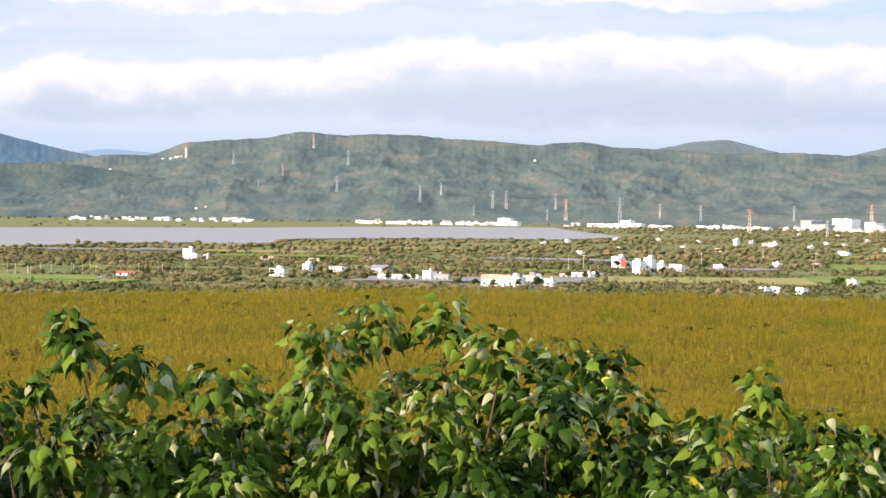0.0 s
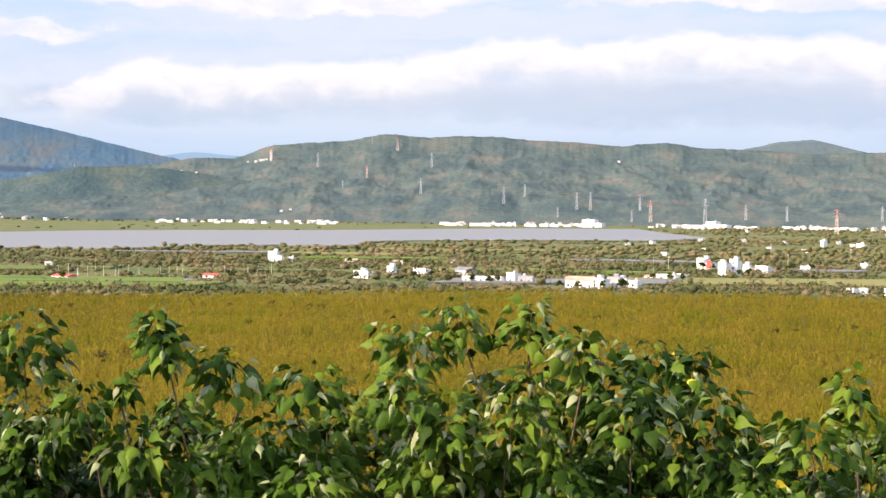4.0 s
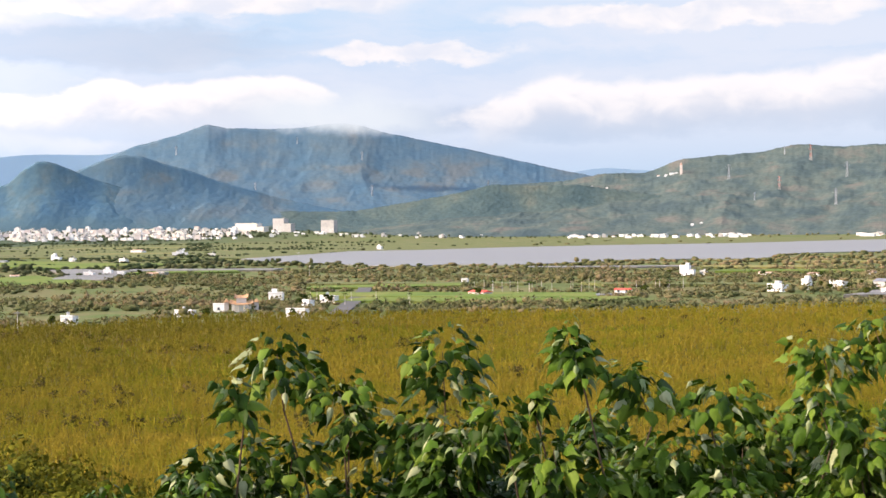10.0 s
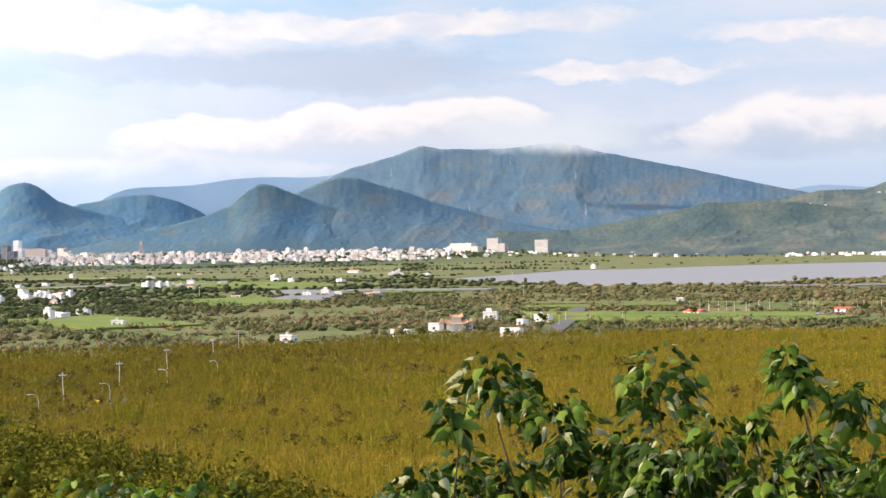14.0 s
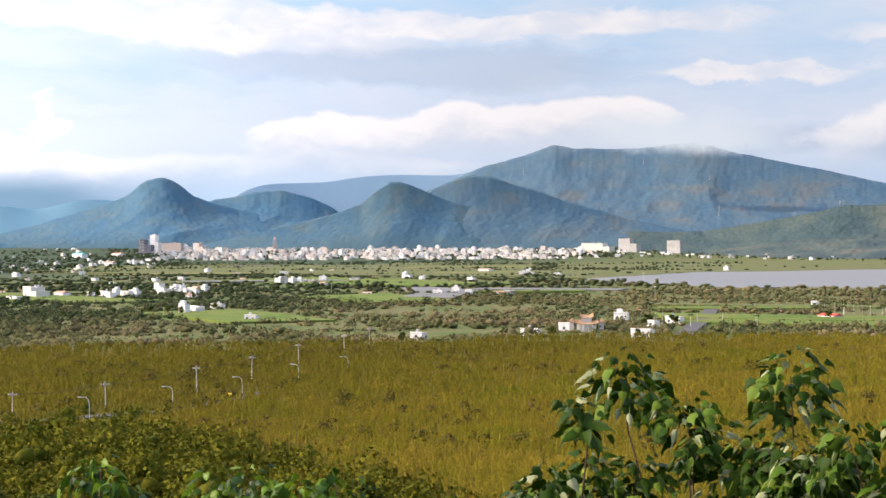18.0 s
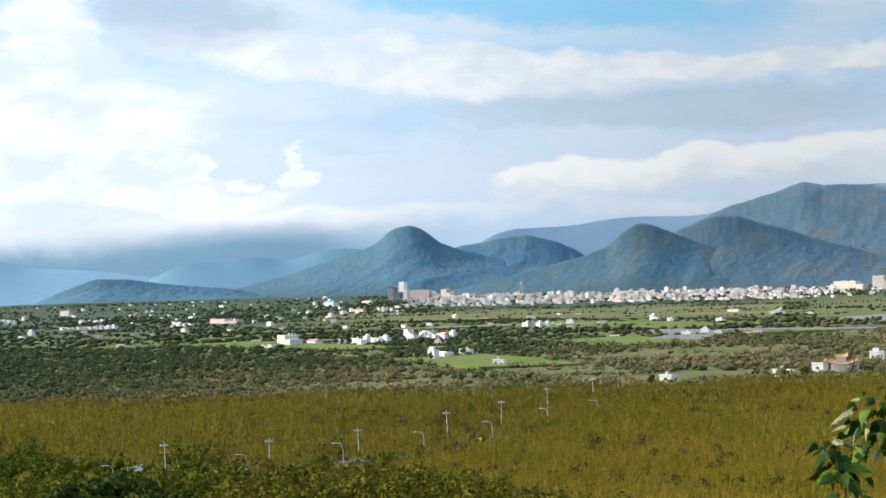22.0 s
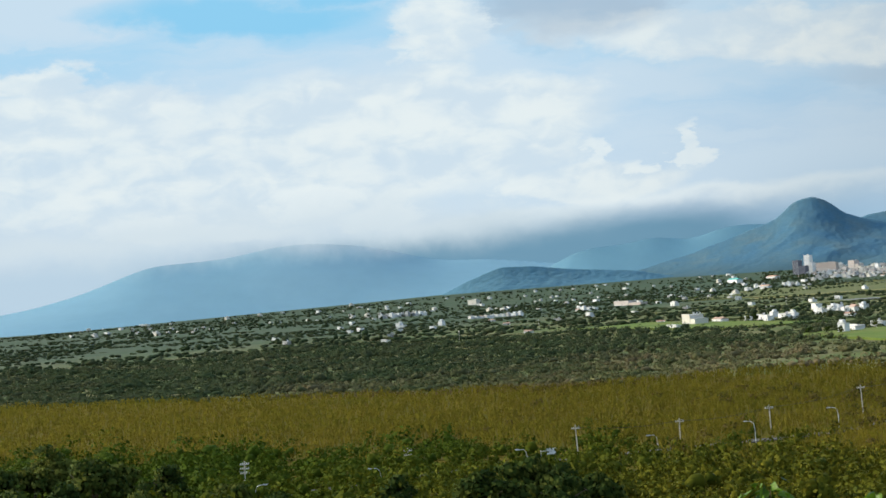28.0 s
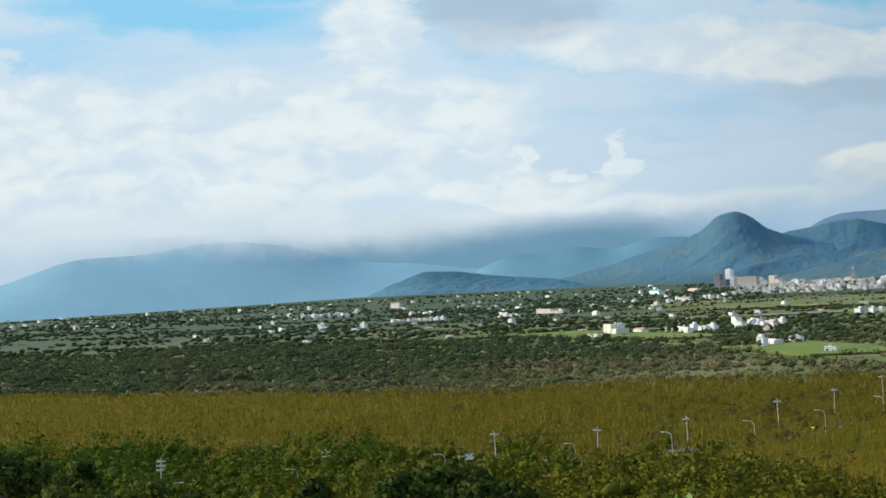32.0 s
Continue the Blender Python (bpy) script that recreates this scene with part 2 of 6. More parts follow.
# West tone: the scrub's weaker light there, put into its colour.
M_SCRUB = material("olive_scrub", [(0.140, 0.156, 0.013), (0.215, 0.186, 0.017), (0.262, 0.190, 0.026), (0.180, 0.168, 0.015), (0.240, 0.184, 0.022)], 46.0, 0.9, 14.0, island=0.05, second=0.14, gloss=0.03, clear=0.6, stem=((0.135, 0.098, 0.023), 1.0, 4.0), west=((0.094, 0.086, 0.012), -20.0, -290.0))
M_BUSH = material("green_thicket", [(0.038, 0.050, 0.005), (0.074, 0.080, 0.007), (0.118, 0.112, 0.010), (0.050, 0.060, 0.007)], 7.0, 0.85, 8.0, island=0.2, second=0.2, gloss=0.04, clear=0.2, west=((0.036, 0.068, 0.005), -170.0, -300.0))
M_DARKBUSH = material("dark_brown_bush", [(0.050, 0.052, 0.010), (0.085, 0.070, 0.018), (0.110, 0.080, 0.028)], 14.0, 0.9, 10.0, island=0.4, second=0.2, gloss=0.03, clear=0.3)
# West tone: cloud shadow over these woods, put into their colour.
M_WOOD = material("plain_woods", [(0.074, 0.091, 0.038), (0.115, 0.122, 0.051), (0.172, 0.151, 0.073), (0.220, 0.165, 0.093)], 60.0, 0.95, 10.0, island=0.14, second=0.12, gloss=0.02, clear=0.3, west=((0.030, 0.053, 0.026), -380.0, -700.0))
M_CROWN = material("tree_foliage", [(0.020, 0.038, 0.007), (0.042, 0.064, 0.010), (0.085, 0.098, 0.016)], 10.0, 0.9, 8.0, island=0.35, spread=0.3, second=0.2, gloss=0.08, clear=0.3)
M_BARK = material("bark", [(0.10, 0.075, 0.05), (0.16, 0.12, 0.085)], 1.0, 0.9, 8.0)


def water_material():
    mat = bpy.data.materials.new("lake_water")
    mat.use_nodes = True
    m = Maths(mat.node_tree)
    s = mat.node_tree.nodes["Principled BSDF"]
    s.inputs["Base Color"].default_value = (0.18, 0.188, 0.19, 1)
    s.inputs["Roughness"].default_value = 0.55
    s.inputs["Specular IOR Level"].default_value = 0.10
    s.inputs["IOR"].default_value = 1.2
    place = mat.node_tree.nodes.new("ShaderNodeNewGeometry")
    b = mat.node_tree.nodes.new("ShaderNodeBump")
    b.inputs["Distance"].default_value = 0.25
    mat.node_tree.links.new(m.noise(place.outputs["Position"], 0.12, 4.0, 0.6), b.inputs["Height"])
    mat.node_tree.links.new(b.outputs[0], s.inputs["Normal"])
    return mat


M_WATER = water_material()

# ---- building blocks ----
np_rng = np.random.default_rng(7)


def mesh_from(name, verts, faces, mat):
    me = bpy.data.meshes.new(name)
    verts = np.asarray(verts, dtype=np.float32)
    if isinstance(faces, np.ndarray):
        n, k = faces.shape
        me.vertices.add(len(verts))
        me.vertices.foreach_set("co", verts.ravel())
        me.loops.add(n * k)
        me.loops.foreach_set("vertex_index", faces.astype(np.int32).ravel())
        me.polygons.add(n)
        me.polygons.foreach_set("loop_start", np.arange(0, n * k, k, dtype=np.int32))
        me.polygons.foreach_set("loop_total", np.full(n, k, dtype=np.int32))
        me.update(calc_edges=True)
    else:
        me.from_pydata(verts.tolist(), [], faces)
        me.update()
    me.materials.append(mat)
    return me


def smooth(me):
    me.polygons.foreach_set("use_smooth", np.ones(len(me.polygons), dtype=bool))


def part(name, data, mat, parent, label=""):
    """Links a bmesh or mesh as one object under a thing or a part."""
    if isinstance(data, bmesh.types.BMesh):
        me = bpy.data.meshes.new(name)
        data.to_mesh(me)
        data.free()
        me.materials.append(mat)
    else:
        me = data
    ob = new(name, me)
    ob.parent = parent
    if label:
        ob["label"] = label
    return ob


def box(bm, x0, x1, y0, y1, z0, z1):
    v = [bm.verts.new(p) for p in ((x0, y0, z0), (x1, y0, z0), (x1, y1, z0), (x0, y1, z0), (x0, y0, z1), (x1, y0, z1), (x1, y1, z1), (x0, y1, z1))]
    for f in ((3, 2, 1, 0), (4, 5, 6, 7), (0, 1, 5, 4), (1, 2, 6, 5), (2, 3, 7, 6), (3, 0, 4, 7)):
        bm.faces.new([v[i] for i in f])
    return v


def boxes(*sizes):
    bm = bmesh.new()
    for s in sizes:
        box(bm, *s)
    return bm


def tube(bm, path, radii, sides=6):
    """A tapered tube along a path of points."""
    rings = []
    path = [Vector(p) for p in path]
    for i, p in enumerate(path):
        way = (path[min(i + 1, len(path) - 1)] - path[max(i - 1, 0)]).normalized()
        a = way.orthogonal().normalized()
        b = way.cross(a)
        rings.append([bm.verts.new(p + (a * math.cos(u) + b * math.sin(u)) * radii[i]) for u in (2 * math.pi * k / sides for k in range(sides))])
    for r0, r1 in zip(rings, rings[1:]):
        for k in range(sides):
            bm.faces.new((r0[k], r0[(k + 1) % sides], r1[(k + 1) % sides], r1[k]))
    bm.faces.new(rings[0][::-1])
    bm.faces.new(rings[-1])
    return bm


def lattice_noise(x, y, seed=0):
    """Smooth value noise from 0 to 1 over arrays."""
    x, y = np.asarray(x, dtype=float), np.asarray(y, dtype=float)
    xi, yi = np.floor(x), np.floor(y)
    fx, fy = x - xi, y - yi
    fx, fy = fx * fx * (3 - 2 * fx), fy * fy * (3 - 2 * fy)

    def corner(a, b):
        s = np.sin(a * 127.1 + b * 311.7 + seed * 74.7) * 43758.5453
        return s - np.floor(s)

    return (corner(xi, yi) * (1 - fx) + corner(xi + 1, yi) * fx) * (1 - fy) + (corner(xi, yi + 1) * (1 - fx) + corner(xi + 1, yi + 1) * fx) * fy


def fractal(x, y, seed=0, octaves=4, gain=0.5):
    out, amp, total = 0.0, 1.0, 0.0
    for k in range(octaves):
        out = out + amp * lattice_noise(np.asarray(x) * 2 ** k, np.asarray(y) * 2 ** k, seed + 13 * k)
        total += amp
        amp *= gain
    return out / total


HILL_R = (0, 3, 5, 9, 15, 40, 80, 130, 200, 280, 340, 6000)
HILL_Z = (46.4, 46.3, 44.8, 42.6, 40, 31, 20, 11, 4, 0.8, 0, 0)


def ground_height(x, y):
    r = np.hypot(x, y)
    az = np.degrees(np.arctan2(x, y))
    z = np.interp(r, HILL_R, HILL_Z)
    rise = np.clip((r - 3400) / 1000, 0, 1.5) * 24 * np.clip((-16 - az) / 6, 0, 1) * np.clip((az + 62) / 14, 0, 1)
    bumps = (fractal(x / 60, y / 60, 3) - 0.5) * 1.6 * np.clip((r - 8) / 60, 0, 1) * np.clip((1500 - r) / 400, 0, 1)
    return z + rise + bumps


def height_at(x, y):
    return float(ground_height(np.array([x]), np.array([y]))[0])


def build_ground():
    radii = np.concatenate([[0.0], np.linspace(0.5, 20, 14), np.geomspace(22, 4960, 90)])
    turns = np.radians(np.arange(0, 360, 1.5))
    rr, tt = np.meshgrid(radii, turns, indexing="ij")
    x, y = rr * np.sin(tt), rr * np.cos(tt)
    verts = np.stack([x, y, ground_height(x, y)], -1).reshape(-1, 3)
    n, k = len(radii), len(turns)
    i, j = np.meshgrid(np.arange(n - 1), np.arange(k), indexing="ij")
    a, b = (i * k + j).ravel(), (i * k + (j + 1) % k).ravel()
    faces = np.stack([a, a + k, b + k, b], 1)
    me = mesh_from("ground", verts, faces, M_GROUND)
    me.materials.append(M_EARTH)
    turn = (np.degrees(tt) + 180) % 360 - 180
    bare = (rr < np.interp(turn, (-75, -57, -44, -28, -7, 8, 22), (1040, 815, 735, 765, 845, 885, 895))).ravel()[a]
    me.polygons.foreach_set("material_index", bare.astype(np.int32))
    smooth(me)
    tagged(new("ground", me), "wide flat plain of grass, fields and soil reaching the hills", "ground", kind="structure")


build_ground()


def sheet(name, outline, z, mat, label, category, wobble=0.0):
    """A flat patch lying on the plain, with a slightly ragged rim."""
    pts = []
    for (x0, y0), (x1, y1) in zip(outline, outline[1:] + outline[:1]):
        steps = max(2, int(math.hypot(x1 - x0, y1 - y0) / 25))
        for s in range(steps):
            u = s / steps
            x, y = x0 + (x1 - x0) * u, y0 + (y1 - y0) * u
            pts.append((x + wobble * (noise.noise((x / 37, y / 37, 1.0))), y + 2 * wobble * noise.noise((x / 41, y / 41, 5.0)), z))
    bm = bmesh.new()
    top = [bm.verts.new(p) for p in pts]
    foot = [bm.verts.new((x, y, -3.0)) for x, y, _ in pts]
    bm.faces.new(top)
    for a in range(len(top)):
        b = (a + 1) % len(top)
        bm.faces.new((top[a], foot[a], foot[b], top[b]))
    bmesh.ops.triangulate(bm, faces=bm.faces[:])
    bmesh.ops.recalc_face_normals(bm, faces=bm.faces[:])
    me = bpy.data.meshes.new(name)
    bm.to_mesh(me)
    bm.free()
    me.materials.append(mat)
    return tagged(new(name, me), label, category, kind="structure")


LAKE = [(-786, 1830), (-700, 1720), (-560, 1600), (-500, 1560), (-470, 1615), (-400, 1600), (-330, 1745), (-255, 1822), (-190, 1800), (-175, 2065), (11, 2225), (161, 2264), (255, 2437), (262, 2530), (235, 2850), (214, 3320), (16, 3260), (-182, 3000), (-331, 2760), (-506, 2640), (-649, 2455), (-710, 2317), (-790, 2240)]
sheet("water", LAKE, 0.9, M_WATER, "still grey lake between woods and meadow", "lake", 9.0)
sheet("meadow", [(-1500, 2450), (-1250, 2150), (-900, 1950), (-792, 1830), (-800, 2240), (-720, 2330), (-650, 2470), (-506, 2660), (-331, 2780), (-182, 3020), (16, 3280), (220, 3350), (300, 3500), (-20, 3560), (-420, 3420), (-900, 3350), (-1300, 3200), (-1700, 3100)], 0.5, M_MEADOW, "flat green marsh meadow along the far lake shore", "meadow", 12.0)
sheet("meadow", [(262, 2440), (420, 2500), (560, 2700), (430, 3000), (240, 3250), (238, 2850), (265, 2530)], 0.5, M_MEADOW, "flat green meadow at the end of the lake", "meadow", 10.0)

# ---- hills ----


RIDGES = {}


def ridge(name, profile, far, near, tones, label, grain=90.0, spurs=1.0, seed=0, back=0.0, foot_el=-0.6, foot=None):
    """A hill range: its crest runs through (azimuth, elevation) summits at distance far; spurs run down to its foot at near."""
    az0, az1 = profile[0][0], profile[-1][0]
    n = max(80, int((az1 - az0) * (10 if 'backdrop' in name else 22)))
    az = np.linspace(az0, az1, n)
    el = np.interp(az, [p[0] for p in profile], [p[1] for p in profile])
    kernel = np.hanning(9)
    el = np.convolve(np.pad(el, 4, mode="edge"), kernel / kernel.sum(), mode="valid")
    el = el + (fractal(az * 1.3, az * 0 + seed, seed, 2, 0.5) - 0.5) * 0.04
    tufty = far * np.tan(np.radians((fractal(az * 11, az * 0 + seed, seed + 1, 3, 0.7) - 0.5) * (0.05 if near < 4160 else 0.0 if 'backdrop' in name else 0.03)))
    rows = 64
    if 'backdrop' in name:
        spurs = 0.0
        broad = np.hanning(21)
        el = np.convolve(np.pad(el, 10, mode='edge'), broad / broad.sum(), mode='valid')
    v = np.concatenate([np.linspace(0, 1, rows - 6), np.linspace(1.03, 1.25, 6)])
    if "backdrop" in name:
        v = np.linspace(0, 1, rows)
    vv, aa = np.meshgrid(v, az, indexing="ij")
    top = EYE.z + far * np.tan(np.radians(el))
    base = EYE.z + near * math.tan(radians(foot_el)) - 6
    climb = np.clip(vv, 0, 1)
    shape = climb ** 1.25 * (1 - 0.25 * np.sin(climb * math.pi)) + 0.12 * np.sin(climb * math.pi)
    if "backdrop" in name:
        shape = climb
    reach = near + (far - near) * vv
    across, along = reach * np.radians(aa), reach
    warp = (fractal(across / 300, along / 300, seed + 7, 3) - 0.5) * 1.1
    big = 1 - np.abs(2 * fractal(across / 330 + warp, along / 520 + warp * 0.6, seed + 5, 2, 0.5) - 1)
    fine = 1 - np.abs(2 * fractal(across / 120 + warp * 1.5, along / 190 - warp, seed + 9, 3, 0.55) - 1)
    small = fractal(across / 38, along / 44, seed + 3, 3, 0.6) - 0.5
    mid = np.sin(np.clip(vv, 0, 1) * math.pi) ** 0.8
    broad = np.hanning(2 * int(22 * 1.6) + 1)
    calm = np.convolve(np.pad(top, len(broad) // 2, mode="edge"), broad / broad.sum(), mode="valid")
    keen = np.clip(vv, 0, 1) ** 2.2
    crest = calm[None, :] * (1 - keen) + top[None, :] * keen
    z = base + (crest - base) * np.clip(shape + mid * spurs * (0.17 * (big - 0.66) + 0.13 * (fine - 0.66) + 0.07 * small), 0, 1)
    z = np.where(vv > 1, base + (top[None, :] - base) * (1 - (vv - 1) * 3.0), z)
    if "backdrop" not in name:
        z = z + (fractal(aa * 9, vv * 40, seed + 2, 2) - 0.5) * 3.4 * np.clip(vv * 3, 0, 1) * np.clip((1 - vv) * 8, 0, 1)
        sight = EYE.z + (near + (far - near) * vv) * ((top - EYE.z) / far)[None, :]
        z = np.where(vv < 1, np.minimum(z, sight - 3.0 * np.clip((1 - vv) * 10, 0, 1)), z)
    z = z + tufty[None, :] * np.clip((vv - 0.75) / 0.25, 0, 1)
    d = near + (far - near) * vv + back
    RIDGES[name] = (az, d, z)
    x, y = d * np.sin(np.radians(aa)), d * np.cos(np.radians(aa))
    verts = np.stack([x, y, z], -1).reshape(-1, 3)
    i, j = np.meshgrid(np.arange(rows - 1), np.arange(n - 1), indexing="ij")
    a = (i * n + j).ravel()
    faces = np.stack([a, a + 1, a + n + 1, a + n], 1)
    # foot is a less hazed tone painted over the lower slopes
    mat = material(name + "_hazed_cover", tones, grain, 0.95, 9.0, bump=4.0 if near < 4160 else 1.5, bump_size=26.0, gloss=0.03, second=0.45 if near < 4160 else 0.25, stem=(foot, 12.0, 75.0) if foot else None) if 'backdrop' not in name else material(name + "_hazed_cover", tones, grain, 1.0, 5.0, gloss=0.0, second=0.06)
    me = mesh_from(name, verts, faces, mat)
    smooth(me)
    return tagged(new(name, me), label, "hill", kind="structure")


# Hill tones: distance haze is mixed into the forest's own colours.
HAZED_GREENS = [(0.045, 0.068, 0.072), (0.059, 0.084, 0.081), (0.075, 0.097, 0.086), (0.106, 0.106, 0.093)]
HAZED_BLUES = [(0.053, 0.106, 0.152), (0.062, 0.113, 0.154), (0.075, 0.119, 0.148), (0.097, 0.121, 0.132)]
HAZED_DEEP = [(0.053, 0.125, 0.187), (0.060, 0.132, 0.190), (0.070, 0.138, 0.182), (0.086, 0.142, 0.170)]
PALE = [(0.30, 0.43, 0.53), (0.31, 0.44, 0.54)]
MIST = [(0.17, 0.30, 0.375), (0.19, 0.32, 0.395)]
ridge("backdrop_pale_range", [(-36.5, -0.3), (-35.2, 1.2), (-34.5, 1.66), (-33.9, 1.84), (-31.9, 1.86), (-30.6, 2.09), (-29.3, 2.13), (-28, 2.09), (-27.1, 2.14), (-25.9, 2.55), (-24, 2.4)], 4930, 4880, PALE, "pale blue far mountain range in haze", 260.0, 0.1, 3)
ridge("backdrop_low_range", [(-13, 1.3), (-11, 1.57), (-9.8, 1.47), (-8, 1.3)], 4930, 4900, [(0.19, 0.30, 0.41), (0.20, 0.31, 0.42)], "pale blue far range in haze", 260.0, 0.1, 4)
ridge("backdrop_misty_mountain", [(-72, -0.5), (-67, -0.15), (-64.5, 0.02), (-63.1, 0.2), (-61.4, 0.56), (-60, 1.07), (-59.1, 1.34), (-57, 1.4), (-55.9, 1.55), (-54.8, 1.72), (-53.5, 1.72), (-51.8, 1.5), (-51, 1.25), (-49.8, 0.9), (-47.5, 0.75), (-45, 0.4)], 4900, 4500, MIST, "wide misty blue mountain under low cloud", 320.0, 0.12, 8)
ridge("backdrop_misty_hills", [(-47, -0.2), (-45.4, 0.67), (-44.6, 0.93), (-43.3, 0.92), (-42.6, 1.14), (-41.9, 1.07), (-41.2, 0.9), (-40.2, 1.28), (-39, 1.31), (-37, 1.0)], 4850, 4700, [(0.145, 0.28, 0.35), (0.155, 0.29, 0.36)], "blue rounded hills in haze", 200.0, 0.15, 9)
ridge("hill_shoulder", [(-38, -0.4), (-36.6, 0.9), (-35.6, 1.28), (-34.9, 1.4), (-34.2, 1.55), (-33.3, 1.62), (-32.3, 1.36), (-31.7, 1.07), (-31.0, 0.6), (-30, -0.2)], 4860, 4560, HAZED_DEEP, "rounded wooded hill, blue-green with haze, beside the steep one", 90.0, 0.35, 14, foot_el=-0.5, foot=(0.056, 0.104, 0.126))
ridge("hill_dome", [(-48, -0.5), (-44, -0.1), (-42.5, 0.2), (-41.1, 0.52), (-39.7, 0.97), (-38.8, 1.24), (-38.4, 1.42), (-37.85, 1.88), (-37.5, 2.0), (-37.2, 2.04), (-36.95, 1.96), (-36.6, 1.76), (-36.25, 1.46), (-35.6, 1.2), (-34.6, 0.95), (-33.6, 0.7), (-32.4, 0.4), (-31, 0.0), (-29.6, -0.4)], 4780, 4400, HAZED_DEEP, "steep rounded hill, blue-green with haze, with lower shoulders", 90.0, 0.4, 11, foot_el=-0.5, foot=(0.060, 0.106, 0.122))
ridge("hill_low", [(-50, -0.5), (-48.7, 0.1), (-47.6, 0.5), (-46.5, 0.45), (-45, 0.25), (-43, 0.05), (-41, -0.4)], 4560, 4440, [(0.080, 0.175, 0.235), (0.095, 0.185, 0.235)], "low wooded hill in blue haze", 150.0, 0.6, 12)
ridge("mountain", [(-31, 0.3), (-29, 1.3), (-28.4, 1.6), (-27.8, 1.87), (-26.7, 2.36), (-25.95, 2.55), (-25.2, 2.77), (-24.6, 2.98), (-24.25, 3.1), (-23.9, 3.04), (-23.6, 2.97), (-22.2, 2.95), (-21.2, 2.98), (-20.4, 3.08), (-19.7, 3.12), (-19.0, 3.0), (-18.4, 2.82), (-16.6, 2.43), (-14.7, 2.02), (-13.1, 1.65), (-11.5, 1.3), (-9, 0.6)], 4860, 4350, HAZED_BLUES, "broad forested mountain, blue-green with haze, its summit touching the cloud", 110.0, 0.2, 21, foot_el=-0.5, foot=(0.074, 0.112, 0.126))
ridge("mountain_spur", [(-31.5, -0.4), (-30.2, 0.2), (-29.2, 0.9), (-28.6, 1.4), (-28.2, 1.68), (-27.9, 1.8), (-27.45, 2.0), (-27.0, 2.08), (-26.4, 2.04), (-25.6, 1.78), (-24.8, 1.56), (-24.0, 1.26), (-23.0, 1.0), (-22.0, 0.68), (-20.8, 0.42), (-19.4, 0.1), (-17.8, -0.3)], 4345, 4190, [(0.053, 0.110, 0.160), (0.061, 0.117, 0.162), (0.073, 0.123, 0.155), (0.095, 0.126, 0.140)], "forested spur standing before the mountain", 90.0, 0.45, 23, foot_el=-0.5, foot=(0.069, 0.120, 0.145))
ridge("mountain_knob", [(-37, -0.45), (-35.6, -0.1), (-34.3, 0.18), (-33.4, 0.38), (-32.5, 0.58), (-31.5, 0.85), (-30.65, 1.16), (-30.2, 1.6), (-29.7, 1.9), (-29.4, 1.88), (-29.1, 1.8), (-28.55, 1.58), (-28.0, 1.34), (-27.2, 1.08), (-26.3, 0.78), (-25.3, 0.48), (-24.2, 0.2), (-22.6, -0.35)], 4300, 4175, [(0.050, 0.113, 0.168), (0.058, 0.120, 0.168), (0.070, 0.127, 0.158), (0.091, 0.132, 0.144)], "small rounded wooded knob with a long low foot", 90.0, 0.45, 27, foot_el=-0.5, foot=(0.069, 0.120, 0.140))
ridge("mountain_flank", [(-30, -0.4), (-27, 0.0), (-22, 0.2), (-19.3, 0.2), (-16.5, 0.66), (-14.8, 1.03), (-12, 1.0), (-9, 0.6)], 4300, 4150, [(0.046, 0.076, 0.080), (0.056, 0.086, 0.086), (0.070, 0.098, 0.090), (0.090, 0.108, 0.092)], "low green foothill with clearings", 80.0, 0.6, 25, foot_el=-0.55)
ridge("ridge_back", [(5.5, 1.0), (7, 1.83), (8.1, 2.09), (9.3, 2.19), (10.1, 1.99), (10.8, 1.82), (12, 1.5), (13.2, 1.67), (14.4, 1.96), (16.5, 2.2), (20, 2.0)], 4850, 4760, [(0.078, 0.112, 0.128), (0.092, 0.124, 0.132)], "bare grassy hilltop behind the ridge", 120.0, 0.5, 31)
ridge("ridge", [(-20, -0.3), (-16.5, 0.6), (-14.8, 0.98), (-12.4, 1.14), (-11.1, 1.36), (-9.7, 1.39), (-8.6, 1.8), (-7.3, 1.94), (-6, 2.0), (-4.9, 2.24), (-4.3, 2.22), (-3.2, 2.15), (-2.4, 2.2), (-0.9, 2.2), (0.2, 2.1), (1.75, 2.02), (3.2, 1.93), (3.7, 2.02), (4.6, 2.04), (5.5, 1.9), (7.0, 1.83), (9.5, 1.7), (11.4, 1.78), (13.2, 1.7), (16, 1.65), (22, 1.4)], 4600, 3850, HAZED_GREENS, "long forested ridge with pylons along the far side of the lake", 80.0, 0.7, 41, foot_el=-0.72)


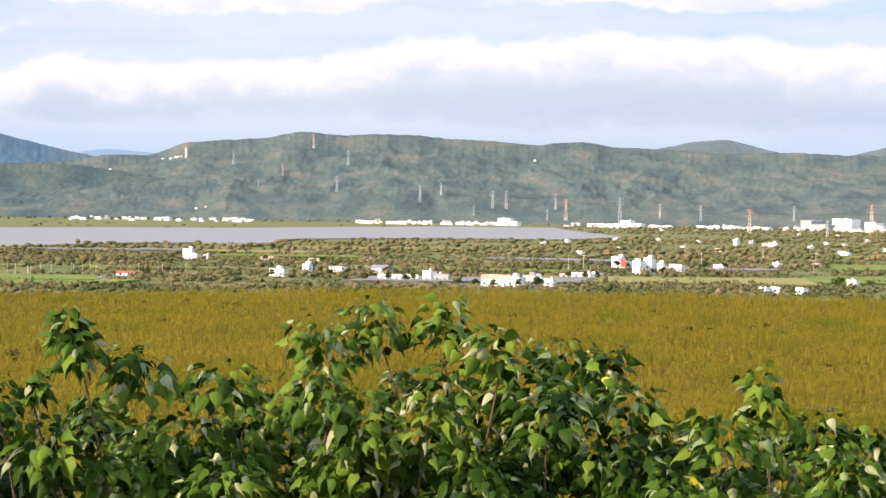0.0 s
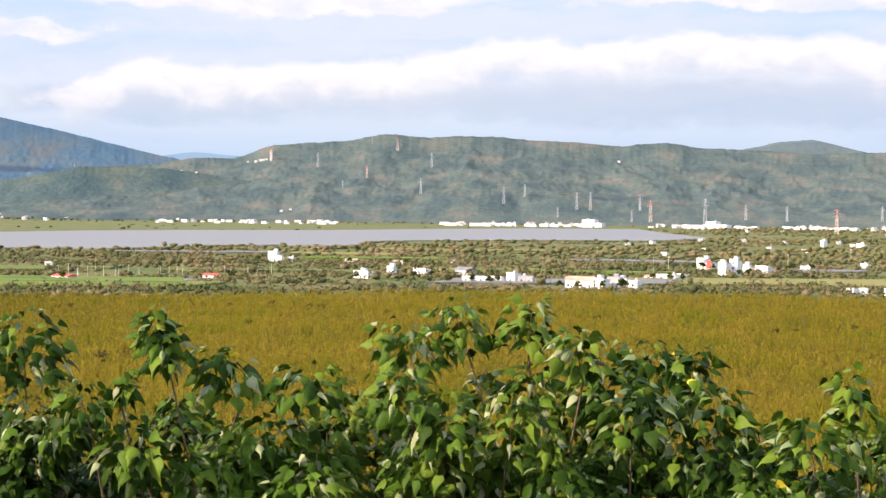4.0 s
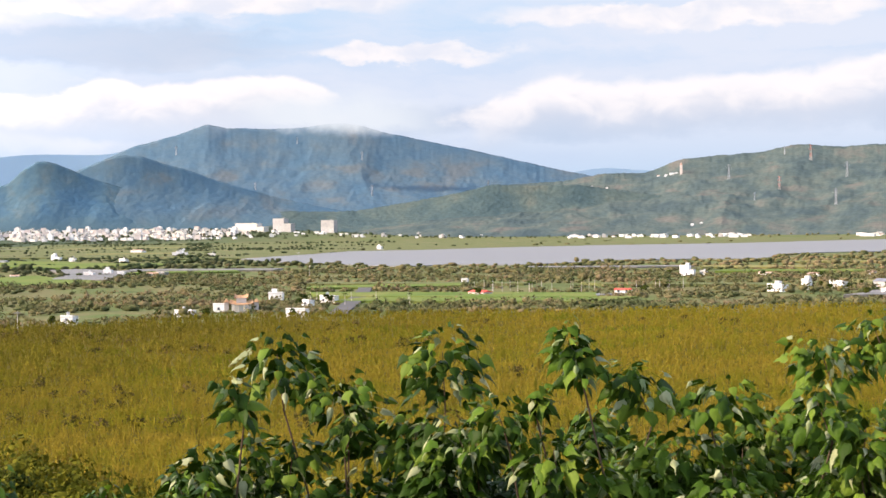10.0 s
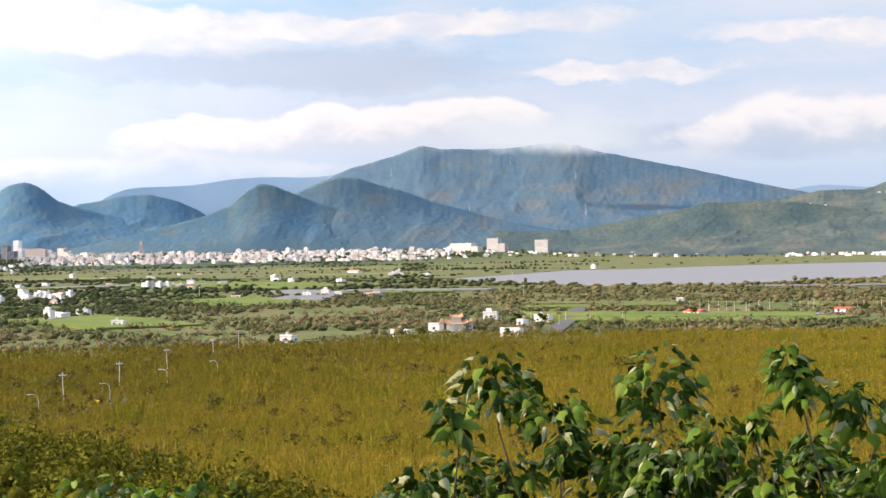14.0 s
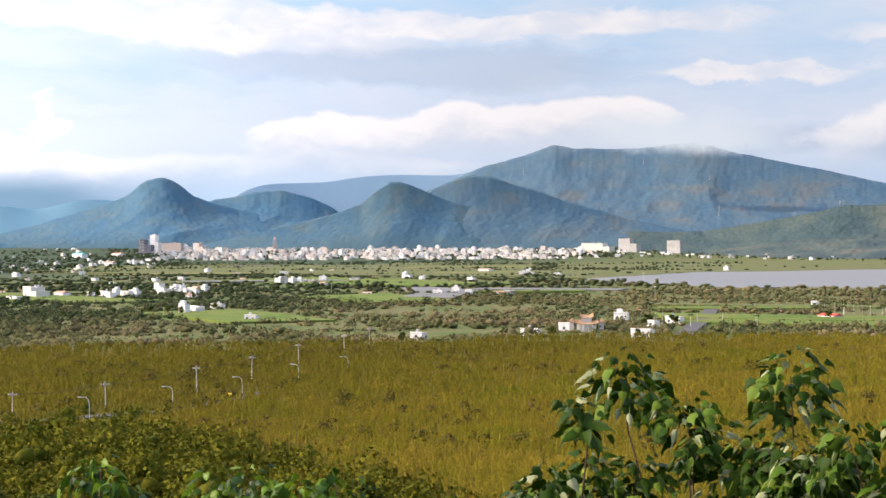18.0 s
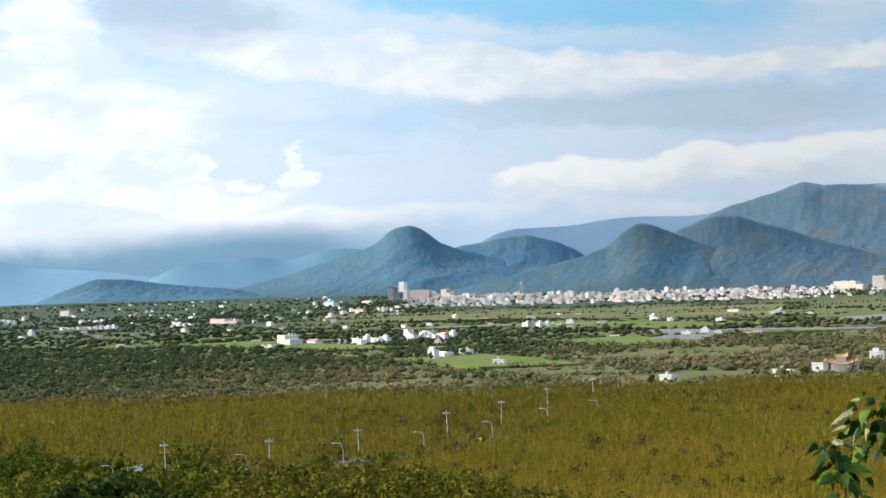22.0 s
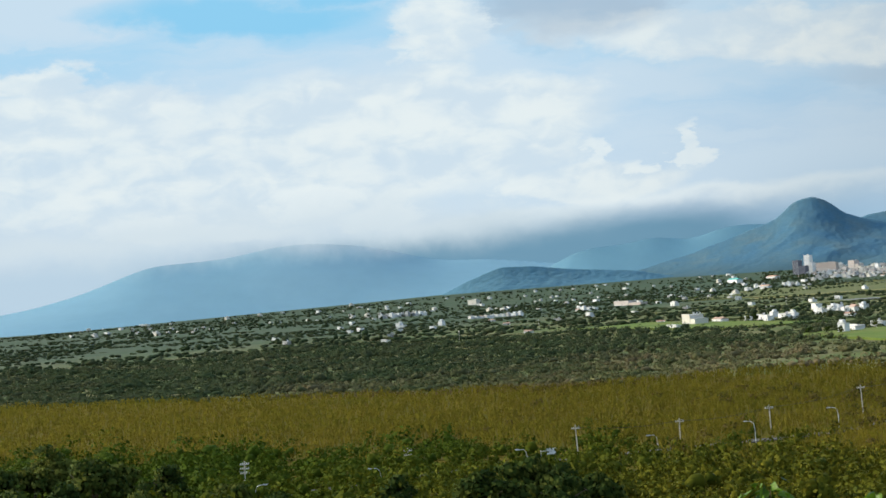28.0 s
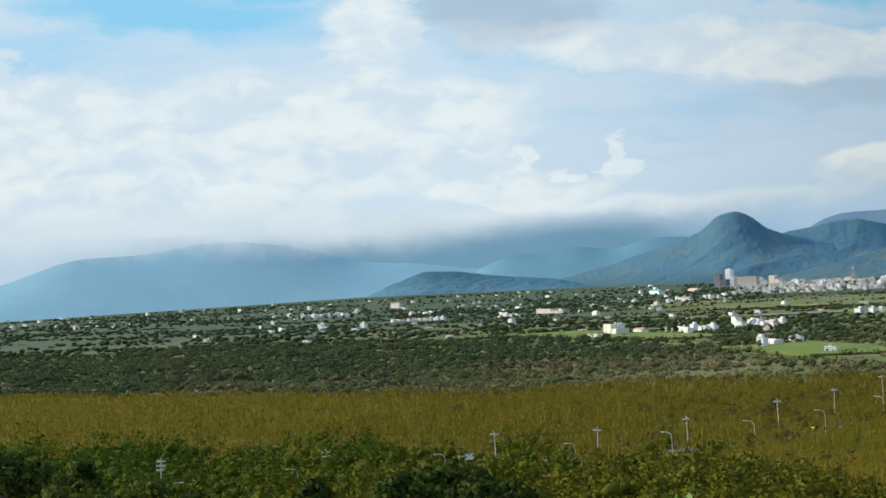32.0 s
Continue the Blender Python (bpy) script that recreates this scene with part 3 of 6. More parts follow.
def cloud_bank(az0, az1, r, e0, e1, rise, fall, seed, label, tone, fade=3.5):
    """Low cloud lying against the summits: a curved, ragged, see-through sheet that emits its brightness."""
    mat = bpy.data.materials.new("glowing_cloud")
    mat.use_nodes = True
    tree = mat.node_tree
    m = Maths(tree)
    for node in list(tree.nodes):
        if node.type == "BSDF_PRINCIPLED":
            tree.nodes.remove(node)
    # emission in the sky's tone stands in for sunlight on the cloud
    glow = tree.nodes.new("ShaderNodeEmission")
    glow.inputs["Color"].default_value = (*tone, 1)
    clear = tree.nodes.new("ShaderNodeBsdfTransparent")
    mix = tree.nodes.new("ShaderNodeMixShader")
    tree.links.new(clear.outputs[0], mix.inputs[1])
    tree.links.new(glow.outputs[0], mix.inputs[2])
    tree.links.new(mix.outputs[0], tree.nodes["Material Output"].inputs["Surface"])
    place = tree.nodes.new("ShaderNodeNewGeometry").outputs["Position"]
    split = tree.nodes.new("ShaderNodeSeparateXYZ")
    tree.links.new(place, split.inputs[0])
    z = m.op("ADD", split.outputs[2], m.op("MULTIPLY", m.op("SUBTRACT", m.noise(place, 0.0035, 5.0, 0.6), 0.5), 150.0))
    az = m.op("MULTIPLY", m.op("ARCTAN2", split.outputs[0], split.outputs[1]), 57.2958)
    az = m.op("ADD", az, m.op("MULTIPLY", m.op("SUBTRACT", m.noise(place, 0.002, 3.0, 0.5), 0.5), 5.0))
    body = m.op("MULTIPLY", m.ramp(z, *rise), m.ramp(z, *fall))
    ends = m.op("MULTIPLY", m.ramp(az, az0 + 0.5, az0 + 3.5), m.ramp(az, az1 - 0.5, az1 - fade))
    tree.links.new(m.op("MULTIPLY", m.op("MULTIPLY", body, ends), 0.9), mix.inputs[0])
    azs = np.linspace(az0, az1, 60)
    els = np.linspace(e0, e1, 14)
    ee, aa = np.meshgrid(els, azs, indexing="ij")
    d = r + (fractal(aa * 0.5, ee * 2, seed) - 0.5) * 60
    verts = np.stack([d * np.sin(np.radians(aa)), d * np.cos(np.radians(aa)), EYE.z + r * np.tan(np.radians(ee))], -1).reshape(-1, 3)
    i, j = np.meshgrid(np.arange(13), np.arange(59), indexing="ij")
    a = (i * 60 + j).ravel()
    me = mesh_from("backdrop_cloud", verts, np.stack([a, a + 1, a + 61, a + 60], 1), mat)
    smooth(me)
    tagged(new("backdrop_cloud", me), label, "cloud", kind="structure")


cloud_bank(-69, -41, 4460, 0.4, 4.4, (110.0, 225.0), (330.0, 205.0), 3, "low grey-white cloud resting on the misty mountain", (0.66, 0.74, 0.78), 11.0)
cloud_bank(-25, -15.5, 4560, 2.3, 4.6, (255.0, 300.0), (415.0, 320.0), 6, "white cap cloud touching the summit", (0.46, 0.545, 0.575))


# ---- vegetation of the plain ----
EDGE_AZ = (-75, -64.5, -57, -50, -44, -37, -32, -28.5, -22, -15, -7, 0, 8, 15, 22)
EDGE_R = (1050, 930, 822, 762, 740, 762, 775, 770, 822, 828, 850, 912, 888, 883, 900)
ROAD = [(-346, 195), (-343, 255), (-338, 300), (-318, 334), (-299, 358), (-292, 385), (-299, 424), (-305, 450)]
LANE = [(-286, 785), (-297, 822), (-328, 933), (-349, 1005), (-380, 1100)]


def road_gap(x, y, line=None):
    """Distance to a road's middle line, over arrays."""
    best = np.full(np.shape(x), 1e9)
    for (x0, y0), (x1, y1) in zip((line or ROAD), (line or ROAD)[1:]):
        dx, dy = x1 - x0, y1 - y0
        u = np.clip(((x - x0) * dx + (y - y0) * dy) / (dx * dx + dy * dy), 0, 1)
        best = np.minimum(best, np.hypot(x - x0 - u * dx, y - y0 - u * dy))
    return best


def scatter(az0, az1, r0, r1, across, along, slope_a, slope_b, rng):
    """Points in a sector, thinner with distance."""
    out_r, out_a = [], []
    r = r0
    while r < r1:
        step = (across + r * slope_a) / r
        n = int(radians(az1 - az0) / step)
        a = radians(az0) + (np.arange(n) + rng.uniform(-0.7, 0.7, n)) * step
        deep = along + r * slope_b
        out_a.append(a)
        out_r.append(r + rng.uniform(-0.7, 0.7, n) * deep)
        r += deep
    a, r = np.concatenate(out_a), np.concatenate(out_r)
    return r * np.sin(a), r * np.cos(a), np.degrees(a), r


def plumes(x, y, z, high, count, spread, slim, rng):
    """Upright feathery shoots: count diamonds round every root."""
    n = len(x)
    x, y, z, high = (np.repeat(q, count) for q in (x, y, z, high))
    m = n * count
    x = x + rng.normal(0, 1, m) * spread
    y = y + rng.normal(0, 1, m) * spread
    high = high * rng.uniform(0.55, 1.1, m)
    wide = high * rng.uniform(0.6, 1.4, m) * slim
    turn = rng.uniform(0, 2 * np.pi, m)
    dx, dy = np.cos(turn) * wide, np.sin(turn) * wide
    lx, ly = rng.normal(0, 0.16, m) * high, rng.normal(0, 0.16, m) * high
    mid = high * rng.uniform(0.45, 0.75, m)
    zero = np.zeros(m)
    root = np.stack([x, y, z], 1)
    v = np.stack([root, root + np.stack([dx + lx * 0.6, dy + ly * 0.6, mid], 1), root + np.stack([lx, ly, high], 1), root + np.stack([-dx + lx * 0.6, -dy + ly * 0.6, mid + zero], 1)], 1)
    soft = np.stack([rng.normal(0, 0.25, m), rng.normal(0, 0.25, m), np.ones(m)], 1)
    return v.reshape(-1, 3), np.arange(4 * m).reshape(m, 4), np.repeat(soft, 4, axis=0)


def tufts(x, y, z, wide, high, count, leaf, rng, tall=1.0):
    """Rounded crowns: count small tilted leaf sprays near the skin of every crown."""
    n = len(x)
    x, y, z, wide, high = (np.repeat(q, count) for q in (x, y, z, wide, high))
    m = n * count
    way = rng.normal(0, 1, (m, 3))
    way /= np.linalg.norm(way, axis=1)[:, None]
    way[:, 2] = np.where(way[:, 2] < -0.35, -way[:, 2], way[:, 2])
    lump = rng.uniform(0.6, 1.05, m)
    c = np.stack([x + way[:, 0] * wide * lump, y + way[:, 1] * wide * lump, z + high * (0.5 + 0.5 * way[:, 2] * lump)], 1)
    face = way + rng.normal(0, 0.55, (m, 3))
    face /= np.linalg.norm(face, axis=1)[:, None]
    a = np.cross(face, rng.normal(0, 1, (m, 3)))
    a /= np.linalg.norm(a, axis=1)[:, None] + 1e-9
    b = np.cross(face, a)
    if np.ndim(leaf):
        leaf = np.repeat(leaf, count)
    s = (leaf * rng.uniform(0.6, 1.4, m) * np.sqrt(wide))[:, None]
    v = np.stack([c - a * s, c - b * s * 0.8, c + a * s * 1.1, c + b * s * 0.7], 1)
    v[:, :, 2] = c[:, None, 2] + (v[:, :, 2] - c[:, None, 2]) * tall
    soft = way + (0, 0, 0.35) + rng.normal(0, 0.25, (m, 3))
    return v.reshape(-1, 3), np.arange(4 * m).reshape(m, 4), np.repeat(soft, 4, axis=0)


def leafy(name, pieces, mat):
    """A mesh of leaf sprays that takes the light like the rounded crown it fills."""
    me = mesh_from(name, pieces[0], pieces[1], mat)
    smooth(me)
    way = pieces[2] / np.linalg.norm(pieces[2], axis=1)[:, None]
    me.normals_split_custom_set_from_vertices(way.astype(np.float32))
    return me


def hulls(x, y, z, wide, high, rng, lumps=3):
    """Dense inner bodies of crowns: jittered twenty-sided lumps."""
    g = (1 + 5 ** 0.5) / 2
    ico = np.array([(-1, g, 0), (1, g, 0), (-1, -g, 0), (1, -g, 0), (0, -1, g), (0, 1, g), (0, -1, -g), (0, 1, -g), (g, 0, -1), (g, 0, 1), (-g, 0, -1), (-g, 0, 1)]) / 1.9
    tri = np.array([(0, 11, 5), (0, 5, 1), (0, 1, 7), (0, 7, 10), (0, 10, 11), (1, 5, 9), (5, 11, 4), (11, 10, 2), (10, 7, 6), (7, 1, 8), (3, 9, 4), (3, 4, 2), (3, 2, 6), (3, 6, 8), (3, 8, 9), (4, 9, 5), (2, 4, 11), (6, 2, 10), (8, 6, 7), (9, 8, 1)])
    x, y, z, wide, high = (np.repeat(q, lumps) for q in (x, y, z, wide, high))
    m = len(x)
    size = rng.uniform(0.55, 0.85, m)
    cx, cy = x + rng.normal(0, 0.36, m) * wide, y + rng.normal(0, 0.36, m) * wide
    cz = z + high * rng.uniform(0.35, 0.62, m)
    v = ico[None] * rng.uniform(0.75, 1.2, (m, 12, 1))
    v = v * np.stack([wide * size, wide * size, high * 0.5 * size], 1)[:, None, :] + np.stack([cx, cy, cz], 1)[:, None, :]
    f = tri[None] + 12 * np.arange(m)[:, None, None]
    return v.reshape(-1, 3), f.reshape(-1, 3)


def stuff(name, pieces, mat, label, category):
    me = leafy(name, pieces, mat) if len(pieces) == 3 else mesh_from(name, pieces[0], pieces[1], mat)
    return tagged(new(name, me), label, category, kind="stuff")


def inside(poly, x, y):
    hit = np.zeros(np.shape(x), dtype=bool)
    for (x0, y0), (x1, y1) in zip(poly, poly[1:] + poly[:1]):
        cross = (y0 > y) != (y1 > y)
        with np.errstate(divide="ignore", invalid="ignore"):
            hit ^= cross & (x < (x1 - x0) * (y - y0) / (y1 - y0 + 1e-12) + x0)
    return hit


def thicket_zone(az, r):
    """Where green thicket replaces the olive scrub: near the road and down the slope."""
    limit = np.interp(az, (-75, -62, -52, -45, -38, -33, -28, -22, -18), (560, 540, 515, 490, 445, 370, 285, 235, 150))
    return r < limit + (fractal(az * 0.8, r / 40, 17) - 0.5) * 130 + (lattice_noise(az * 9, r / 7, 3) - 0.5) * 60


def build_scrub():
    rng = np.random.default_rng(11)
    x, y, az, r = scatter(-67, 17, 222, 1000, 1.0, 1.7, 1 / 380, 1 / 225, rng)
    keep = (r < np.interp(az, EDGE_AZ, EDGE_R)) & (road_gap(x, y) > np.where(y > 395, 2.2, 3.6) + rng.random(len(x))) & ~thicket_zone(az, r)
    x, y, az, r = x[keep], y[keep], az[keep], r[keep]
    z = ground_height(x, y) - 0.2
    high = (2.2 + 2.6 * fractal(x / 35, y / 35, 5) + 1.3 * fractal(x / 8, y / 10, 15, 2)) * rng.uniform(0.85, 1.15, len(x))
    gone = fractal(x / 26, y / 26, 29) > 0.72
    high = np.where(gone, high * 0.45, high)
    stems = plumes(x, y, z, high, 3, 0.8, 0.05, rng)
    fine = r < 480
    groups = [stems]
    for some, count, leaf in ((fine, 15, 0.20), (~fine, 7, 0.32)):
        groups.append(tufts(x[some], y[some], (z + high * 0.2)[some], np.full(some.sum(), 0.95), high[some] * 0.85, count, leaf, rng, 1.5))
    start = np.cumsum([0] + [len(g[0]) for g in groups])
    both = (np.concatenate([g[0] for g in groups]), np.concatenate([g[1] + s for g, s in zip(groups, start)]))
    stuff("scrub", both, M_SCRUB, "dense olive-yellow scrub of slender shoots with brown stems", "scrub")
    x, y, az, r = scatter(-67, 5, 205, 600, 2.0, 2.9, 1 / 500, 1 / 200, rng)
    keep = thicket_zone(az, r) & (road_gap(x, y) > 3.2)
    x, y, az, r = x[keep], y[keep], az[keep], r[keep]
    z = ground_height(x, y) - 0.3
    wide = rng.uniform(1.2, 3.4, len(x)) * np.where(rng.random(len(x)) < 0.12, 1.6, 1.0) * (1 + 0.4 * np.clip((-54 - az) / 6, 0, 1))
    high = wide * rng.uniform(1.0, 1.7, len(x)) * (0.1 + 1.1 * fractal(x / 18, y / 18, 8) + 0.6 * (fractal(x / 6, y / 7, 58, 2) > 0.52))
    high = np.where(road_gap(x, y) < 9, high * 0.7, high)
    hearts = stuff("thicket", hulls(x, y, z, wide * 0.62, high * 0.66, rng, 1), M_BUSH, "dense hearts of the green thicket's bushes", "bushes")
    smooth(hearts.data)
    stuff("thicket", tufts(x, y, z, wide, high, 40, 0.23, rng), M_BUSH, "dense green thicket of bushes on the lower slope", "bushes")
    x, y, az, r = scatter(-48, 14, 300, 740, 7.0, 9.0, 1 / 300, 1 / 150, rng)
    near_road = np.exp(-(road_gap(x, y) - 12) ** 2 / 200)
    keep = (fractal(x / 30, y / 22, 43) + 0.16 * near_road + 0.05 * np.clip((-18 - az) / 8, -1, 1) > 0.66) & (road_gap(x, y) > 4.5) & ~thicket_zone(az, r) & (r < np.interp(az, EDGE_AZ, EDGE_R) - 20)
    x, y = x[keep], y[keep]
    wide = rng.uniform(1.3, 2.6, len(x))
    stuff("bushes", tufts(x, y, ground_height(x, y) + 1.0, wide, wide * rng.uniform(1.5, 2.2, len(x)), 40, 0.26, rng), M_DARKBUSH, "scattered dark brownish bushes standing in the olive scrub", "bushes")


build_scrub()

M_MUD = material("wet_mud", [(0.10, 0.095, 0.08), (0.15, 0.14, 0.125), (0.085, 0.09, 0.06)], 25.0, 0.6, 8.0, second=0.25, gloss=0.3)
FIELDS = [
    ("crop", [(-760, 1180), (-640, 1090), (-600, 1160), (-740, 1290)], M_CROP, "bright green crop field"),
    ("crop", [(-1150, 1620), (-800, 1480), (-760, 1600), (-1120, 1800)], M_CROP, "bright green crop field"),
    ("crop", [(-700, 880), (-560, 800), (-520, 850), (-660, 950)], M_CROP, "bright green crop field"),
    ("crop", [(-330, 905), (-180, 915), (-170, 975), (-330, 985)], M_CROP, "green field beside the road"),
    ("crop", [(-900, 1900), (-1700, 1900), (-2000, 2450), (-1300, 2800)], M_MEADOW, "wide green paddies before the town"),
    ("crop", [(-1100, 1090), (-840, 1000), (-800, 1060), (-1080, 1180)], M_CROP, "green field by the cream building"),
    ("paddy", [(-810, 1430), (-730, 1330), (-680, 1210), (-630, 1200), (-700, 1390), (-790, 1470)], M_MUD, "muddy grey paddy with no crop"),
    ("field", [(70, 1030), (230, 1040), (240, 1130), (60, 1110)], M_HAY, "dry yellowish field"),
    ("field", [(230, 1060), (420, 1120), (430, 1230), (240, 1160)], M_CROP, "pale green field"),
    ("field", [(300, 1290), (520, 1360), (540, 1500), (310, 1400)], M_CROP, "pale green field"),
    ("field", [(-60, 1160), (10, 1170), (10, 1240), (-70, 1230)], M_HAY, "dry yellowish field"),
    ("pond", [(-236, 955), (-205, 960), (-190, 1010), (-232, 1006)], M_WATER, "small pond beside the field"),
]
strip_rng = random.Random(83)
for k in range(30):
    az, r = (strip_rng.uniform(-46, -22), strip_rng.uniform(1500, 3350)) if k < 18 else (strip_rng.uniform(-20, 14), strip_rng.uniform(1000, 1750))
    across, deep, lean = strip_rng.uniform(35, 120), strip_rng.uniform(10, 34), strip_rng.uniform(-0.25, 0.25)
    x, y = r * math.sin(radians(az)), r * math.cos(radians(az))
    outline = []
    for u, v in ((-1, -1), (1, -1), (1, 1), (-1, 1)):
        u, v = u * across * strip_rng.uniform(0.8, 1.1), v * deep * strip_rng.uniform(0.8, 1.1)
        outline.append((x + u * math.cos(radians(az)) + (v + u * lean) * math.sin(radians(az)), y - u * math.sin(radians(az)) + (v + u * lean) * math.cos(radians(az))))
    xs, ys = np.array([p[0] for p in outline] + [x]), np.array([p[1] for p in outline] + [y])
    if inside(LAKE, xs, ys).any():
        continue
    tone = strip_rng.choice((M_CROP, M_CROP, M_MEADOW, M_HAY, M_MUD))
    FIELDS.append(("field", outline, tone, {M_CROP: "narrow green crop strip between hedges", M_MEADOW: "narrow grass strip between hedges", M_HAY: "narrow dry yellowish field", M_MUD: "narrow wet muddy paddy"}[tone]))
for k, (kind, outline, mat, label) in enumerate(FIELDS):
    sheet(kind, outline, 1.15 + 0.01 * k, mat, label, "pond" if kind == "pond" else "field", 4.0)


def build_woods():
    rng = np.random.default_rng(23)
    x, y, az, r = scatter(-68, 17, 725, 4250, 2.0, 3.0, 1 / 300, 1 / 88, rng)
    edge = np.interp(az, EDGE_AZ, EDGE_R)
    cover = fractal(x / 130, y / 130, 31, 5, 0.65)
    need = np.interp(r, (700, 1300, 1900, 2600, 3300, 4200), (0.36, 0.38, 0.42, 0.48, 0.54, 0.58))
    need = need - 0.2 * np.clip((-42 - az) / 6, 0, 1) * np.clip((1700 - r) / 300, 0, 1) - 0.08 * ((az > -20) & (r < 1900)) - 0.03 * (az > -4)
    keep = (r > edge + 12) & (cover > need) & ~inside(LAKE, x, y + 10) & (road_gap(x, y) > 9)
    rows = fractal(x / 85, y / 24, 33, 3, 0.55)
    keep &= road_gap(x, y, LANE) > 8.5
    keep &= (rows > 0.41) | (az < -40) & (r < 1500) | (r > 2100)
    keep &= (cover > 0.52) | (az > -36) | (r < 2300)
    for kind, outline, mat, label in FIELDS:
        keep &= ~inside(outline, x, y)
    for hx, hy, wide, high, tone in HOUSES:
        keep &= ~((np.abs(x - hx * (1 - 8 / math.hypot(hx, hy))) < wide * 0.55) & (np.abs(y - hy * (1 - 4 / math.hypot(hx, hy))) < 9))
    marsh = (az > -24) & (az < 6) & (r > np.interp(az, (-24, -22, -14, -4, 4, 6), (1900, 1900, 2300, 2900, 3200, 3300))) & (rng.random(len(x)) > 0.06)
    keep &= ~marsh
    x, y, az, r = x[keep], y[keep], az[keep], r[keep]
    z = ground_height(x, y) - 0.4
    dense = np.clip((-44 - az) / 6, 0, 1) * np.clip((1700 - r) / 400, 0, 1)
    wide = rng.uniform(1.6, 3.6, len(x)) * (1 + r / 3000) * (1 + 0.35 * dense) * 1.15
    high = rng.uniform(1.6, 3.8, len(x)) * (1 + r / 5000) * (0.45 + 1.1 * fractal(x / 45, y / 45, 12, 3)) * np.where(rng.random(len(x)) < 0.04, 1.4, 1.0)
    rows = fractal(x / 85, y / 24, 33, 3, 0.55)
    high = high * np.where(r < 1900, 0.65 + 2.2 * np.clip(rows - 0.38, 0, 0.4), 0.8)
    a = r < 1500
    v, f = hulls(x[a], y[a], z[a], wide[a] * 0.8, high[a] * 0.8, rng, 1)
    near = stuff("woods", (v, f), M_WOOD, "mixed green and brownish woods across the plain", "woods")
    smooth(near.data)
    sprays = tufts(x[a], y[a], z[a], wide[a], high[a], 14, 0.34, rng)
    stuff("woods", (sprays[0], sprays[1], sprays[2] * 0.6 + (0, 0, 0.7)), M_WOOD, "loose leafy sprays of the woods' crowns", "woods")
    a = ~a
    far = stuff("woods", hulls(x[a], y[a], z[a], wide[a], high[a], rng, 1), M_WOOD, "distant woods, hedges and orchards", "woods")
    smooth(far.data)


def build_hedges():
    """Low dark hedges along the field edges."""
    rng = np.random.default_rng(47)
    xs, ys = [], []
    for k in range(70):
        az, r = rng.uniform(-48, -21), rng.uniform(1450, 3500)
        n = int(rng.uniform(8, 40))
        u = np.arange(n) * rng.uniform(4.5, 7.0)
        turn = radians(-az + rng.uniform(-25, 25))
        xs.append(r * math.sin(radians(az)) + u * math.cos(turn) + rng.normal(0, 1.5, n))
        ys.append(r * math.cos(radians(az)) + u * math.sin(turn) + rng.normal(0, 1.5, n))
    x, y = np.concatenate(xs), np.concatenate(ys)
    ok = ~inside(LAKE, x, y)
    x, y = x[ok], y[ok]
    size = rng.uniform(1.6, 4.0, len(x))
    hedge = stuff("hedges", hulls(x, y, ground_height(x, y) - 0.4, size, size * rng.uniform(0.9, 1.6, len(x)), rng, 1), M_WOOD, "broken dark green hedges between far fields", "hedges")
    smooth(hedge.data)


build_hedges()

LAKE_SIDE = [
    (-197, 1340, 11.0, 7.5, "white"), (-185, 1346, 4.5, 3.0, "white"), (-137, 1342, 10.0, 3.0, "orange"), (-193, 1044, 10.0, 3.0, "red"),
    (-101, 1062, 11.0, 4.1, "white"), (-86, 1092, 4.5, 6.1, "white"), (-68, 1115, 10.0, 4.2, "white"), (-40, 1126, 13.0, 5.5, "dark"),
    (-26, 1027, 25.0, 3.2, "white"), (-4, 1027, 15.0, 5.7, "white"), (-98, 1321, 10.0, 3.0, "orange"), (-59, 1364, 7.0, 3.0, "orange"),
    (30, 976, 16.0, 9.8, "white"), (46, 975, 16.0, 8.1, "white"), (58, 978, 13.0, 4.7, "white"), (135, 1292, 14.0, 7.7, "redwhite"),
]
EAST_PLAIN = [
    (139, 1183, 14.0, 12.4, "white"), (164, 1231, 18.0, 5.1, "white"), (208, 1289, 8.0, 3.2, "white"), (101, 1117, 5.0, 3.0, "white"),
    (86, 1096, 22.0, 3.0, "white"), (343, 2008, 5.0, 8.4, "white"), (392, 2062, 18.0, 5.0, "white"), (267, 1369, 6.0, 3.0, "white"),
    (254, 1061, 6.0, 3.0, "white"), (182, 937, 4.5, 3.0, "white"), (196, 935, 4.5, 3.0, "white"), (176, 935, 4.5, 3.0, "white"),
    (301, 1383, 6.0, 3.0, "orange"), (400, 1721, 8.0, 3.7, "white"),
]
CROSSROADS = [
    (-270, 991, 13.0, 3.6, "red"), (-371, 917, 8.0, 4.8, "white"), (-335, 907, 9.0, 3.7, "white"), (-303, 776, 10.0, 3.8, "white"),
    (-332, 866, 4.5, 3.0, "white"), (-358, 809, 6.0, 3.7, "white"), (-359, 769, 9.0, 3.0, "white"), (-330, 1171, 4.5, 3.0, "white"),
    (-1013, 1555, 28.0, 5.8, "white"), (-999, 1572, 18.0, 3.3, "white"), (-1031, 1653, 8.0, 5.4, "white"), (-663, 895, 5.0, 6.2, "white"),
    (-678, 930, 8.0, 3.2, "white"), (-689, 968, 8.0, 3.0, "white"), (-572, 838, 7.0, 3.0, "white"), (-931, 1247, 12.0, 5.4, "white"),
    (-906, 1234, 14.0, 6.3, "white"), (-391, 712, 6.0, 3.0, "white"),
]
